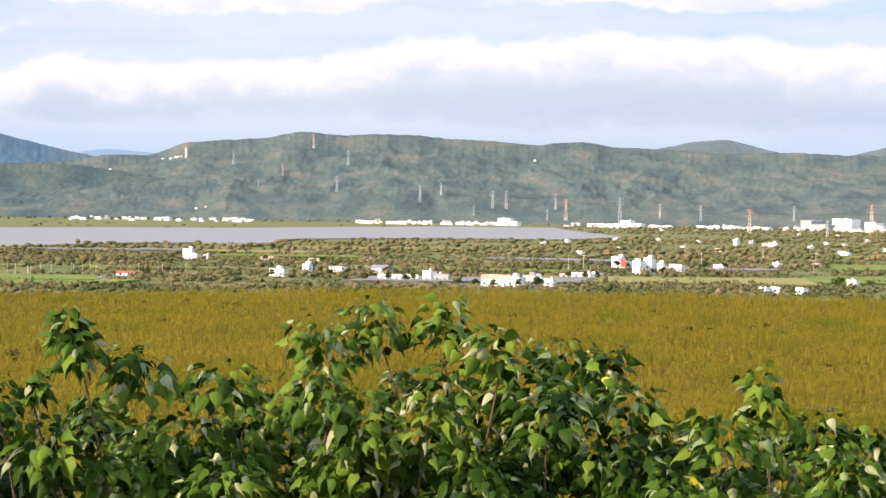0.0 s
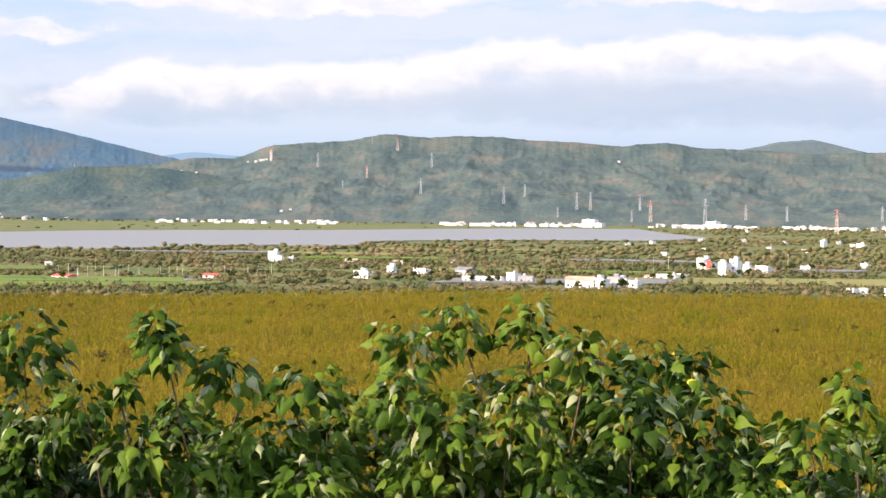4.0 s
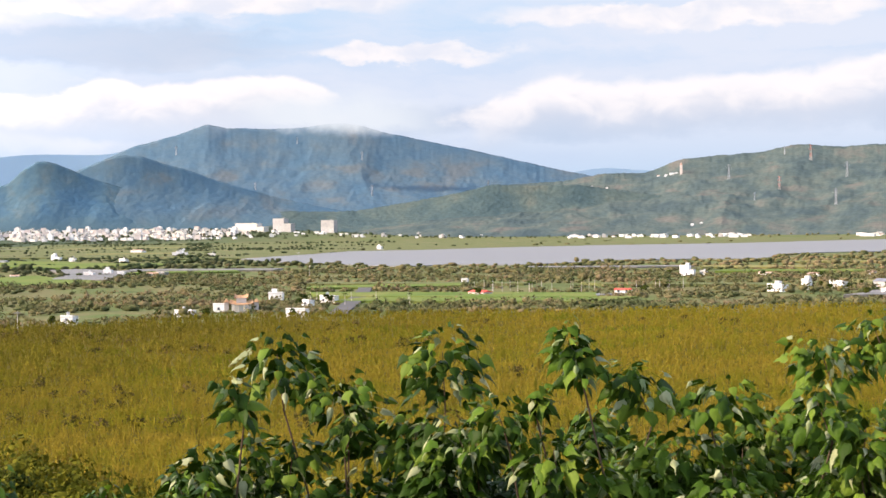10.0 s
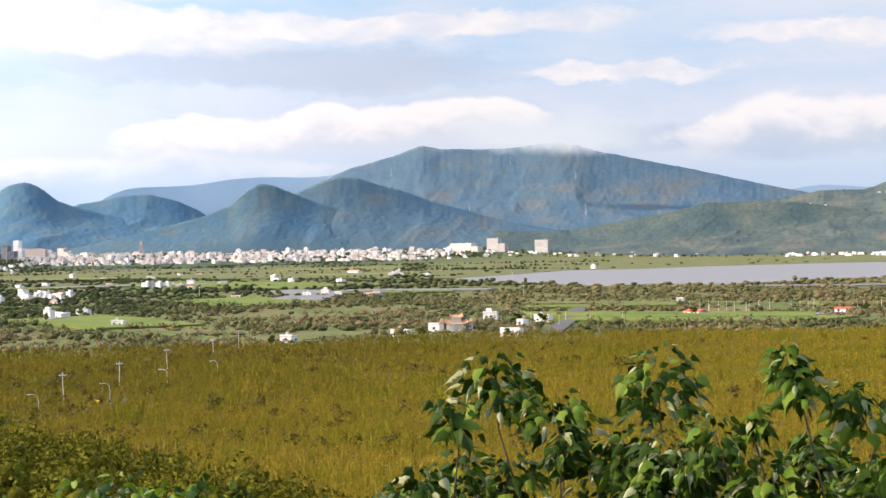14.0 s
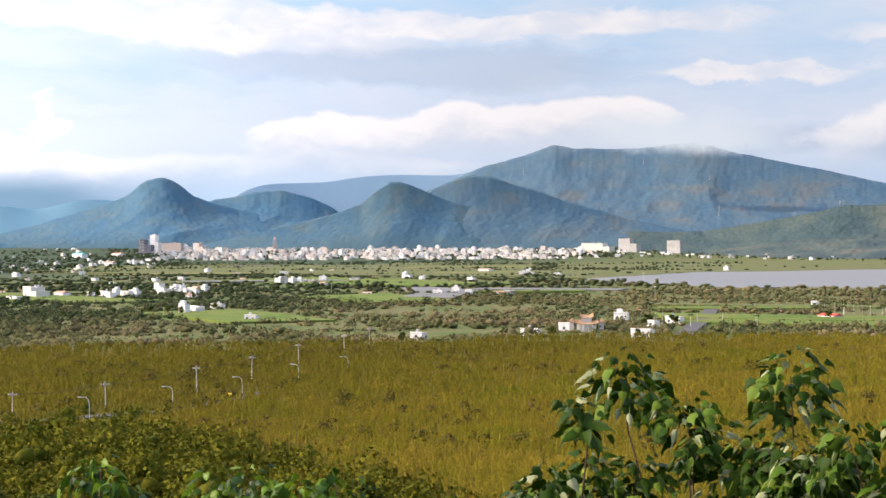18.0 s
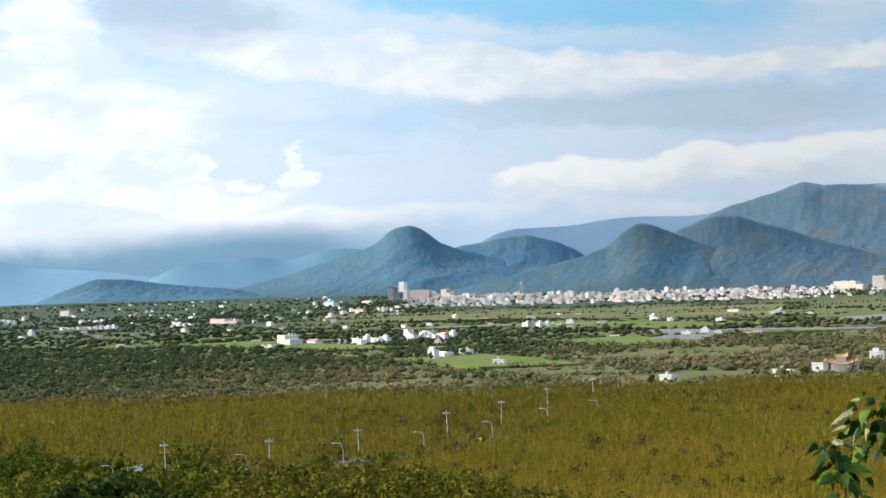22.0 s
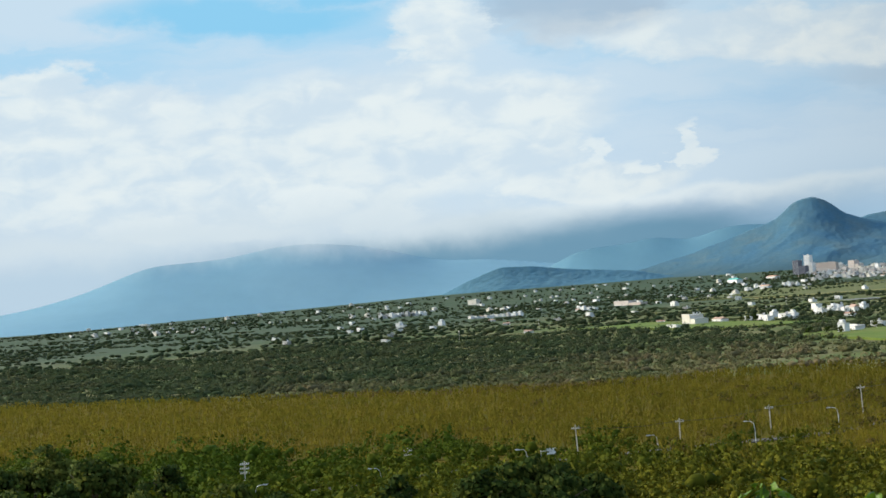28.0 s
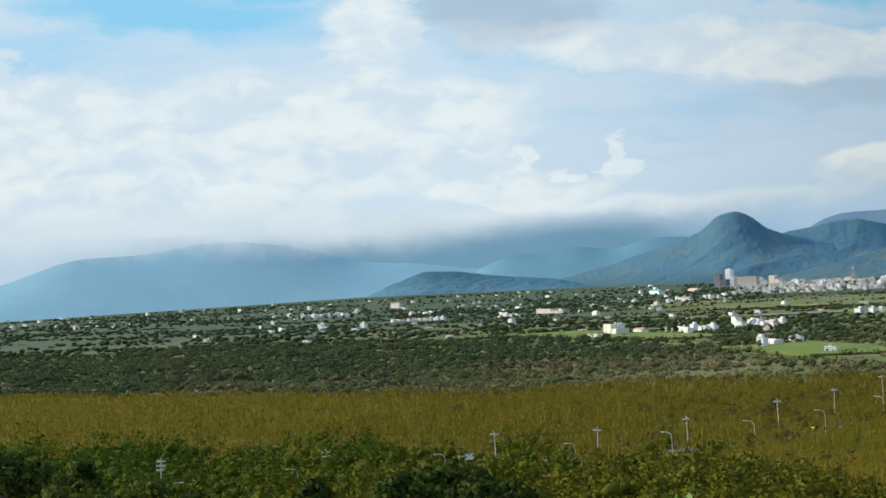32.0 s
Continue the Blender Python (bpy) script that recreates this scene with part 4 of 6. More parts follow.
MID_PLAIN = [
    (-1017, 1823, 11.0, 5.8, "white"), (-945, 2011, 18.0, 6.9, "white"), (-696, 1303, 8.0, 3.0, "white"), (-699, 1342, 7.0, 4.2, "white"),
    (-679, 1328, 6.0, 3.0, "white"), (-638, 1313, 17.0, 3.6, "white"), (-1096, 2196, 19.0, 5.0, "orange"), (-966, 1769, 7.0, 3.5, "white"),
    (-1256, 1916, 11.0, 4.0, "white"), (-1446, 2008, 10.0, 4.3, "white"), (-799, 2377, 7.0, 5.2, "white"), (-838, 1141, 8.0, 3.9, "orange"),
    (-1010, 1690, 13.0, 3.4, "dark"), (-872, 1711, 9.0, 4.0, "white"), (-896, 2000, 9.0, 3.0, "white"),
]
WEST_PLAIN = [
    (-964, 1098, 22.0, 8.6, "cream"), (-963, 1129, 13.0, 4.6, "orange"), (-906, 1122, 10.0, 4.0, "white"), (-899, 1142, 14.0, 4.5, "white"),
    (-1775, 1596, 59.0, 3.3, "white"), (-1750, 1854, 64.0, 6.2, "row"), (-1674, 1685, 31.0, 4.9, "white"), (-2694, 2381, 24.0, 10.0, "cream"),
    (-2319, 1889, 74.0, 7.2, "white"), (-1648, 1334, 12.0, 5.9, "white"), (-2309, 1838, 27.0, 7.1, "white"), (-2425, 2901, 50.0, 10.5, "teal"),
    (-1706, 1579, 23.0, 4.8, "white"), (-1619, 1375, 6.0, 5.1, "white"), (-2134, 2631, 29.0, 7.0, "white"), (-934, 1038, 11.0, 3.0, "white"),
    (-1526, 1700, 11.0, 4.0, "white"),
]
WEST_TOWN = [
    (-1022, 1340, 11.0, 5.2, "white"), (-927, 1227, 18.0, 5.4, "white"), (-927, 1251, 12.0, 6.4, "white"), (-905, 1236, 10.0, 4.7, "white"),
    (-921, 1275, 6.0, 4.9, "white"), (-666, 899, 4.5, 6.2, "white"), (-667, 914, 8.0, 3.2, "white"), (-687, 966, 8.0, 3.3, "white"),
    (-941, 1158, 10.0, 3.6, "white"), (-957, 1194, 5.0, 4.2, "white"), (-922, 1168, 16.0, 4.1, "white"), (-947, 1147, 4.5, 3.0, "white"),
    (-1175, 1534, 8.0, 4.0, "white"), (-1212, 1631, 7.0, 3.5, "white"), (-1955, 2375, 14.0, 6.4, "white"), (-2413, 3016, 28.0, 8.0, "orange"),
    (-2015, 2570, 32.0, 9.0, "white"), (-2022, 2504, 19.0, 7.8, "orange"), (-3627, 4069, 47.0, 13.2, "cream"),
]

HOUSES = LAKE_SIDE + EAST_PLAIN + CROSSROADS + MID_PLAIN + WEST_PLAIN + WEST_TOWN
build_woods()

# ---- the shrubs in the foreground ----


def leaf_material(name, tones, gloss, rough, clear):
    """Leaf blade: soft waxy top, some light let through."""
    mat = material(name, tones, 0.35, rough, 6.0, spread=0.9, second=0.25, gloss=gloss, bump=0.004, bump_size=0.03)
    tree = mat.node_tree
    shader = tree.nodes["Principled BSDF"]
    out = tree.nodes["Material Output"]
    thin = tree.nodes.new("ShaderNodeBsdfTranslucent")
    source = shader.inputs["Base Color"].links[0].from_socket
    tree.links.new(source, thin.inputs["Color"])
    mix = tree.nodes.new("ShaderNodeMixShader")
    mix.inputs[0].default_value = clear
    tree.links.new(shader.outputs[0], mix.inputs[1])
    tree.links.new(thin.outputs[0], mix.inputs[2])
    tree.links.new(mix.outputs[0], out.inputs["Surface"])
    return mat


M_LEAF = leaf_material("mulberry_leaf", [(0.017, 0.041, 0.003), (0.031, 0.069, 0.006), (0.049, 0.099, 0.008), (0.087, 0.138, 0.014)], 0.06, 0.46, 0.12)
M_LEAF_PALE = leaf_material("pale_leaf", [(0.228, 0.264, 0.120), (0.312, 0.336, 0.180), (0.168, 0.228, 0.084)], 0.3, 0.5, 0.30)
M_LEAF_OLD = leaf_material("yellow_leaf", [(0.55, 0.47, 0.03), (0.50, 0.52, 0.06)], 0.3, 0.6, 0.35)
M_LEAF_WAX = leaf_material("waxy_leaf", [(0.018, 0.046, 0.004), (0.040, 0.092, 0.006), (0.10, 0.18, 0.012)], 0.16, 0.4, 0.3)
M_TWIG = material("reddish_twig", [(0.06, 0.04, 0.025), (0.10, 0.065, 0.04), (0.08, 0.045, 0.03)], 0.4, 0.8, 6.0)


def leaf_mesh(name, mat, wide, curl, fold, lobe, stalk, rng):
    """A heart-shaped blade of unit length along y, folded on its midrib, hanging from its stalk."""
    rows = [(0.0, 0.12), (0.05, 0.40), (0.18, 0.52), (0.38, 0.43), (0.58, 0.27), (0.80, 0.10)]
    bm = bmesh.new()
    rim_l, rim_r, rib = [], [], []
    for k, (v, half) in enumerate(rows):
        half = half * wide * (1 + lobe * (0.35 if k in (2, 4) else -0.25)) * rng.uniform(0.93, 1.07)
        z = -curl * v * v
        wave = rng.uniform(-0.035, 0.035)
        rib.append(bm.verts.new((0, v, z)))
        rim_l.append(bm.verts.new((-half, v - (0.10 if k == 1 else 0.0), z - fold * half + wave)))
        rim_r.append(bm.verts.new((half, v - (0.10 if k == 1 else 0.0), z - fold * half - wave)))
    tip = bm.verts.new((0.02, 1.14, -curl * 1.3))
    for k in range(len(rows) - 1):
        bm.faces.new((rib[k], rib[k + 1], rim_l[k + 1], rim_l[k]))
        bm.faces.new((rim_r[k], rim_r[k + 1], rib[k + 1], rib[k]))
    bm.faces.new((rib[-1], tip, rim_l[-1]))
    bm.faces.new((rim_r[-1], tip, rib[-1]))
    for f in bm.faces:
        f.smooth = True
    tube(bm, [(0, -stalk, 0.06 * stalk), (0, 0.02, 0)], [0.018, 0.014], 3)
    me = bpy.data.meshes.new(name)
    bm.to_mesh(me)
    bm.free()
    me.materials.append(mat)
    return me


def leaf_kinds():
    rng = random.Random(5)
    green = [leaf_mesh("leaf", M_LEAF, rng.uniform(0.62, 0.86), rng.uniform(0.1, 0.55), rng.uniform(0.25, 1.2), rng.choice((0, 0, 0.5)), 0.5, rng) for _ in range(7)]
    pale = [leaf_mesh("leaf", M_LEAF_PALE, rng.uniform(0.3, 0.75), rng.uniform(0.3, 0.6), rng.uniform(0.4, 1.3), 0, 0.5, rng) for _ in range(4)]
    old = [leaf_mesh("leaf", M_LEAF_OLD, 0.8, 0.35, 0.4, 0, 0.5, rng) for _ in range(2)]
    wax = [leaf_mesh("leaf", M_LEAF_WAX, rng.uniform(0.55, 0.7), rng.uniform(0.35, 0.7), rng.uniform(0.2, 0.5), 0, 0.25, rng) for _ in range(4)]
    return green, pale, old, wax


LEAF_GREEN, LEAF_PALE, LEAF_OLD, LEAF_WAX = leaf_kinds()


def spot(az, el, r):
    """The place at azimuth and elevation from the viewpoint, r metres out on the level."""
    return EYE + Vector((math.sin(radians(az)) * r, math.cos(radians(az)) * r, math.tan(radians(el)) * r))


def leaf_pose(p, out, droop, twist, size):
    y = out * math.cos(droop) + Vector((0, 0, -math.sin(droop)))
    n = out * math.sin(droop) + Vector((0, 0, math.cos(droop)))
    n = Matrix.Rotation(twist, 3, y) @ n
    x = y.cross(n)
    m = Matrix((x, y, n)).transposed() * size
    return Matrix.Translation(p) @ m.to_4x4()


def head(rng, top, wide, high, waxy=False):
    """Leaves of one domed leaf head under its top: (mesh, matrix) pairs, and the foot of its twig."""
    leaves = []
    lean = Vector((rng.uniform(-0.5, 0.5), rng.uniform(-0.3, 0.3), -1)).normalized()
    count = int(min(125, max(18, 10 + 540 * wide * high)))
    for k in range(count):
        u = ((k + 0.5) / count) ** 0.85
        p = top + lean * (u * high * 0.85)
        turn = k * 2.4 + rng.uniform(-0.6, 0.6)
        flat = Vector((math.cos(turn), math.sin(turn), 0))
        length = rng.uniform(0.052, 0.105) * (0.66 + 0.45 * min(1, u * 2.5)) * (0.8 if waxy else 1.0)
        droop = rng.uniform(-0.25, 0.75) + 0.45 * u
        span = wide * 0.68 * (0.45 + 0.55 * math.sqrt(min(1.0, u * 1.6))) * rng.uniform(0.55, 1.12)
        start = max(0.01, span - length * math.cos(droop) * 0.8)
        kind = rng.random()
        mesh = rng.choice(LEAF_GREEN)
        if waxy:
            mesh = rng.choice(LEAF_WAX)
        elif kind > 0.994:
            mesh, length = rng.choice(LEAF_OLD), length * 0.75
        elif kind > 0.80:
            mesh, length = rng.choice(LEAF_PALE), length * 0.85
        leaves.append((mesh, leaf_pose(p + flat * start + Vector((0, 0, 0.25 * start + rng.uniform(-0.04, 0.03))), flat, droop, rng.gauss(0, 0.6), length)))
    return leaves, top + lean * high


def merged(name, pairs, parent):
    """Many leaves joined, by material, into one part each."""
    by_mat = {}
    for mesh, m in pairs:
        by_mat.setdefault(mesh.materials[0].name, []).append((mesh, m))
    for key, group in by_mat.items():
        verts, faces, base = [], [], 0
        for mesh, m in group:
            verts.extend(tuple(m @ v.co) for v in mesh.vertices)
            faces.extend(tuple(i + base for i in p.vertices) for p in mesh.polygons)
            base += len(mesh.vertices)
        me = bpy.data.meshes.new(name)
        me.from_pydata(verts, [], faces)
        me.materials.append(bpy.data.materials[key])
        smooth(me)
        ob = part(name, me, None, parent)
        ob["kind"] = "stuff"


def shrub(seed, az, tips, fill, label, waxy=False, r0=9.0):
    """One many-stemmed shrub: stems from its root to every shoot, single leaves, and the joined mass below."""
    rng = random.Random(seed)
    root_x, root_y = math.sin(radians(az)) * (r0 + 0.7), math.cos(radians(az)) * (r0 + 0.7)
    root = Vector((root_x, root_y, height_at(root_x, root_y) - 0.1))
    base = tagged(new("shrub"), label, "shrub", group="shrubs below the viewpoint")
    base.location = root
    to_local = Matrix.Translation(-root)
    single, mass = [], []
    jobs = [(a, e, w, h, True) for a, e, w, h in tips]
    for _ in range(fill[0]):
        jobs.append((rng.uniform(fill[1], fill[2]), rng.uniform(fill[3], fill[4]), rng.uniform(1.8, 3.0), rng.uniform(1.6, 2.4), False))
    for a, e, w, h, chief in jobs:
        r = r0 + rng.uniform(-0.6, 0.6) + (0 if chief else 0.1)
        top = spot(a, e, r)
        scale = r * 0.01745
        leaves, foot = head(rng, top, w * scale, h * scale, waxy)
        (single if chief else mass).extend(leaves)
        if chief or rng.random() < 0.3:
            bm = bmesh.new()
            mid = root.lerp(foot, 0.66) + Vector((rng.uniform(-0.5, 0.5), rng.uniform(-0.3, 0.3), rng.uniform(-0.35, 0.0)))
            knee = mid.lerp(foot, 0.55) + Vector((rng.uniform(-0.12, 0.12), 0, rng.uniform(-0.12, 0.08)))
            tube(bm, [to_local @ p for p in (root, root.lerp(mid, 0.6), mid, knee, foot, foot.lerp(top, 0.75))], [0.018, 0.012, 0.009, 0.007, 0.005, 0.002], 5)
            part("branch", bm, M_TWIG, base)
    rng.shuffle(single)
    for mesh, m in single[:295]:
        ob = part("leaf", mesh, None, base)
        ob.matrix_basis = to_local @ m
    rest = [(mesh, to_local @ m) for mesh, m in single[295:] + mass]
    merged("foliage", rest, base)
    return base


SHRUB = "mulberry shrub with drooping dark green leaves"
shrub(1, -20.6, [(-22.1, -3.9, 2.5, 2.5), (-23.7, -5.35, 1.5, 1.6), (-20.1, -5.35, 2.7, 1.8), (-21.5, -7.3, 2.2, 1.7), (-24.4, -7.6, 2.0, 1.6), (-25.2, -8.0, 1.5, 1.3), (-23.0, -7.1, 1.8, 1.5), (-19.4, -6.5, 1.8, 1.5), (-22.6, -8.2, 2.2, 1.8)], (12, -24.5, -18, -10.2, -8.1), SHRUB + ", open sprays at its tips")
shrub(2, -16.2, [(-16.55, -3.8, 2.6, 2.9), (-14.8, -6.1, 2.2, 1.7), (-18.7, -6.9, 2.7, 2.0), (-16.3, -6.8, 2.8, 2.1), (-17.6, -6.4, 2.3, 2.0), (-15.2, -7.1, 2.8, 2.1)], (18, -20, -13, -10.3, -7.9), SHRUB + ", one tall domed shoot")
shrub(3, -11.0, [(-12.45, -3.5, 1.7, 2.6), (-13.2, -5.65, 1.1, 1.1), (-10.4, -4.87, 2.2, 2.2), (-11.3, -6.35, 1.8, 1.5), (-12.9, -7.3, 2.8, 2.0), (-9.8, -7.3, 2.6, 2.0), (-11.6, -7.0, 1.6, 1.3)], (17, -14, -7.5, -10.3, -7.9), SHRUB + ", one bare-stemmed shoot")
shrub(4, -5.6, [(-7.1, -5.6, 2.8, 1.7), (-5.8, -6.3, 2.5, 2.0), (-4.2, -4.1, 2.4, 2.0), (-8.4, -7.2, 2.9, 2.0), (-4.4, -5.6, 2.2, 2.0), (-3.6, -6.5, 2.4, 2.0), (-6.6, -7.2, 2.6, 2.0)], (22, -9, -2.5, -10.3, -7.4), SHRUB + ", dense and leafy")
shrub(5, -0.4, [(-2.5, -3.35, 2.0, 2.0), (0.2, -3.2, 2.0, 1.8), (1.55, -4.25, 2.0, 1.8), (0.5, -5.4, 2.2, 2.2), (-2.6, -6.3, 2.4, 2.4), (-0.4, -6.9, 2.8, 2.2), (-1.1, -5.6, 1.6, 1.4), (1.6, -6.2, 2.4, 2.0)], (20, -4, 2.5, -10.3, -7.4), SHRUB + ", its tips the highest")
shrub(6, 4.3, [(2.5, -5.45, 3.0, 2.4), (4.1, -4.65, 2.6, 2.0), (5.8, -4.7, 1.7, 2.2), (6.2, -6.1, 2.4, 1.9), (4.4, -6.2, 2.6, 2.0), (7.35, -7.3, 2.4, 2.0), (3.2, -7.2, 2.6, 2.0), (5.4, -7.5, 2.4, 2.0)], (20, 1, 7.8, -10.3, -7.6), SHRUB + ", dense rounded crown")
shrub(7, 10.0, [(10.44, -5.26, 1.6, 2.0), (9.2, -6.9, 2.8, 1.9), (12.3, -6.6, 2.2, 1.9), (10.9, -7.2, 2.0, 1.8), (8.2, -7.8, 2.2, 1.8)], (17, 7, 13.5, -10.3, -8.0), SHRUB + ", a single raised shoot")
shrub(8, 15.0, [(14.0, -7.1, 1.9, 1.7), (15.6, -7.4, 2.0, 1.8), (13.2, -7.9, 2.2, 1.8), (16.6, -8.0, 2.2, 1.8)], (10, 13, 18, -10.3, -8.2), SHRUB + ", low and bushy")
WAXY = "low shrub with glossy bright green leaves on the slope"
shrub(9, -33.6, [(-35.5, -7.75, 1.7, 1.2), (-34.3, -7.6, 2.0, 1.4), (-32.8, -7.95, 1.7, 1.2), (-31.7, -7.85, 1.8, 1.3), (-33.6, -8.3, 2.0, 1.4)], (9, -36.2, -31.2, -10.2, -8.5), WAXY, True, 8.0)
shrub(10, -39.4, [(-39.8, -7.25, 1.3, 1.0), (-39.3, -7.15, 1.2, 0.9), (-38.8, -7.6, 1.2, 1.0)], (5, -40.2, -38.4, -9.8, -8.1), WAXY + ", small clump", True, 8.0)
shrub(11, -25.4, [(-25.4, -8.6, 1.1, 0.9), (-24.3, -8.5, 1.1, 0.9), (-27.6, -8.8, 1.5, 0.8)], (4, -28, -24.2, -9.8, -8.9), WAXY + ", low clump", True, 8.0)

# ---- roads, poles and lamps ----
M_CONCRETE = material("concrete", [(0.40, 0.37, 0.33), (0.50, 0.47, 0.42)], 1.5, 0.85, 6.0)
M_STEEL = material("galvanised_steel", [(0.50, 0.51, 0.52), (0.62, 0.63, 0.64)], 1.0, 0.45, 6.0, metal=0.6)
M_WHITE = material("white_render", [(0.70, 0.70, 0.68), (0.77, 0.765, 0.75), (0.60, 0.60, 0.58)], 5.0, 0.8, 5.0, spread=0.35)
M_CREAM = material("cream_render", [(0.56, 0.53, 0.46), (0.63, 0.60, 0.53)], 5.0, 0.8, 5.0)
M_GREYWALL = material("grey_render", [(0.24, 0.25, 0.25), (0.30, 0.305, 0.30), (0.37, 0.365, 0.35)], 6.0, 0.85, 5.0, spread=0.5)
M_PINK = material("pinkish_tile", [(0.42, 0.36, 0.32), (0.50, 0.45, 0.42)], 6.0, 0.7, 5.0, spread=0.4)
M_DARKWALL = material("dark_tile", [(0.10, 0.10, 0.13), (0.15, 0.15, 0.18)], 6.0, 0.6, 5.0)
M_REDROOF = material("red_sheet_roof", [(0.55, 0.06, 0.035), (0.62, 0.10, 0.06)], 3.0, 0.6, 6.0)
M_RUSTROOF = material("weathered_roof", [(0.42, 0.25, 0.17), (0.50, 0.36, 0.27), (0.36, 0.22, 0.16)], 4.0, 0.8, 6.0, spread=0.5)
M_TEALROOF = material("teal_sheet_roof", [(0.08, 0.34, 0.30), (0.12, 0.40, 0.36)], 4.0, 0.6, 6.0)
M_GREYROOF = material("grey_sheet_roof", [(0.12, 0.13, 0.15), (0.18, 0.19, 0.21)], 4.0, 0.6, 6.0)
M_SLAB = material("roof_slab", [(0.36, 0.355, 0.345), (0.48, 0.47, 0.46)], 4.0, 0.85, 6.0, spread=0.4)
M_PANE = material("dark_window_glass", [(0.05, 0.06, 0.075), (0.09, 0.10, 0.12)], 2.0, 0.15, 4.0, gloss=0.6)
M_FRAME = material("window_frame", [(0.45, 0.45, 0.46), (0.60, 0.60, 0.60)], 2.0, 0.5, 4.0)
M_SIGNRED = material("red_paint", [(0.60, 0.05, 0.04), (0.66, 0.08, 0.06)], 2.0, 0.6, 4.0)
M_YELLOW = material("yellow_paint", [(0.80, 0.55, 0.05), (0.85, 0.62, 0.08)], 1.0, 0.5, 4.0)
M_GOLDROOF = material("temple_roof_tiles", [(0.34, 0.18, 0.08), (0.40, 0.24, 0.12), (0.28, 0.14, 0.08)], 2.0, 0.6, 6.0)
M_WIRE = material("black_wire", [(0.04, 0.04, 0.04), (0.06, 0.06, 0.06)], 1.0, 0.6, 4.0)


def ribbon(name, points, wide, lift, mat, label):
    """A road strip laid along a line, a little above the ground, with a kerb-high edge."""
    fine = []
    for (x0, y0), (x1, y1) in zip(points, points[1:]):
        for s in range(8):
            fine.append(Vector((x0 + (x1 - x0) * s / 8, y0 + (y1 - y0) * s / 8)))
    fine.append(Vector(points[-1]))
    for _ in range(6):
        fine = [fine[0]] + [(a + b * 2 + c) / 4 for a, b, c in zip(fine, fine[1:], fine[2:])] + [fine[-1]]
    verts, faces = [], []
    for i, p in enumerate(fine):
        way = (fine[min(i + 1, len(fine) - 1)] - fine[max(0, i - 1)]).normalized()
        side = Vector((-way.y, way.x)) * wide / 2
        for q, drop in ((p - side, 1.5), (p - side, 0), (p + side, 0), (p + side, 1.5)):
            verts.append((q.x, q.y, height_at(p.x, p.y) + lift - drop))
    for i in range(len(fine) - 1):
        for k in range(3):
            faces.append((4 * i + k, 4 * i + k + 1, 4 * i + k + 5, 4 * i + k + 4))
    me = bpy.data.meshes.new(name)
    me.from_pydata(verts, [], faces)
    me.materials.append(mat)
    return tagged(new(name, me), label, "road", kind="structure")


ribbon("road", ROAD, 6.0, 0.12, M_ASPHALT, "narrow grey asphalt road curving through the scrub")
ribbon("road", LANE, 9.0, 1.2, M_ASPHALT, "straight grey asphalt road running into the woods")


def disc(bm, x, y, z0, z1, r0, r1, sides=8):
    return tube(bm, [(x, y, z0), (x, y, z1)], [r0, r1], sides)


def make_pole(high, arms=1):
    """Concrete power pole with wooden-coloured steel cross-arms and insulators."""
    pole = new("utility_pole")
    part("shaft", disc(bmesh.new(), 0, 0, -1, high, 0.18, 0.12, 8), M_CONCRETE, pole)
    for k in range(arms):
        z = high - 0.9 - 1.1 * k
        arm = part("cross_arm", boxes((-1.15, 1.15, -0.1, 0.1, z - 0.12, z + 0.12)), M_CONCRETE, pole)
        for x in (-1.0, -0.45, 0.45, 1.0):
            part("insulator", disc(bmesh.new(), x, 0, z + 0.12, z + 0.42, 0.11, 0.07, 6), M_WHITE, arm)
    return tagged(pole, "slim pale concrete power pole with one cross-arm", "utility pole", group="power poles along the road")


POLES = [(-324, 319, 9.0), (-306, 339, 8.9), (-294, 362, 10.2), (-305, 418, 10.4), (-323, 473, 9.5), (-345, 536, 9.5), (-361, 595, 9.5), (-380, 647, 9.5)]
first_pole = make_pole(9.6)
pole_at = []
for k, (x, y, top) in enumerate(POLES):
    z = height_at(x, y)
    turn = math.degrees(math.atan2(-x, y)) + (k % 3 - 1) * 14
    m = pose(x, y, top - 9.6, 0, (-2.0, 1.2, -1.5)[k % 3], turn)
    if k == 0:
        first_pole.matrix_basis = m
    else:
        copy_thing(first_pole, m)
    pole_at.append(Vector((x, y, top - 0.6)))


def wire(a, b, sag, name="power_line", thick=0.035, label="thin dark sagging power line", parent=None):
    bm = bmesh.new()
    pts = [a.lerp(b, k / 10) - Vector((0, 0, 4 * sag * (k / 10) * (1 - k / 10))) for k in range(11)]
    tube(bm, pts, [thick] * 11, 3)
    me = bpy.data.meshes.new(name)
    bm.to_mesh(me)
    bm.free()
    me.materials.append(M_WIRE)
    ob = new(name, me)
    return tagged(ob, label, "power line", group="power lines")


for a, b in zip(pole_at, pole_at[1:]):
    for off in (-0.8, 0.8):
        wire(a + Vector((off, 0, 0)), b + Vector((off, 0, 0)), 0.9)

step_pole = make_pole(8.4, 3)
step_pole.matrix_basis = pose(-360, 238, -0.1, 0, 1.0, 60)
tagged(step_pole, "concrete power pole with three stacked cross-arms", "utility pole")
step_pole = make_pole(6.4, 2)
step_pole.matrix_basis = pose(-353, 285, -0.1, 0, -1.0, 55)
tagged(step_pole, "short concrete power pole with two cross-arms", "utility pole")


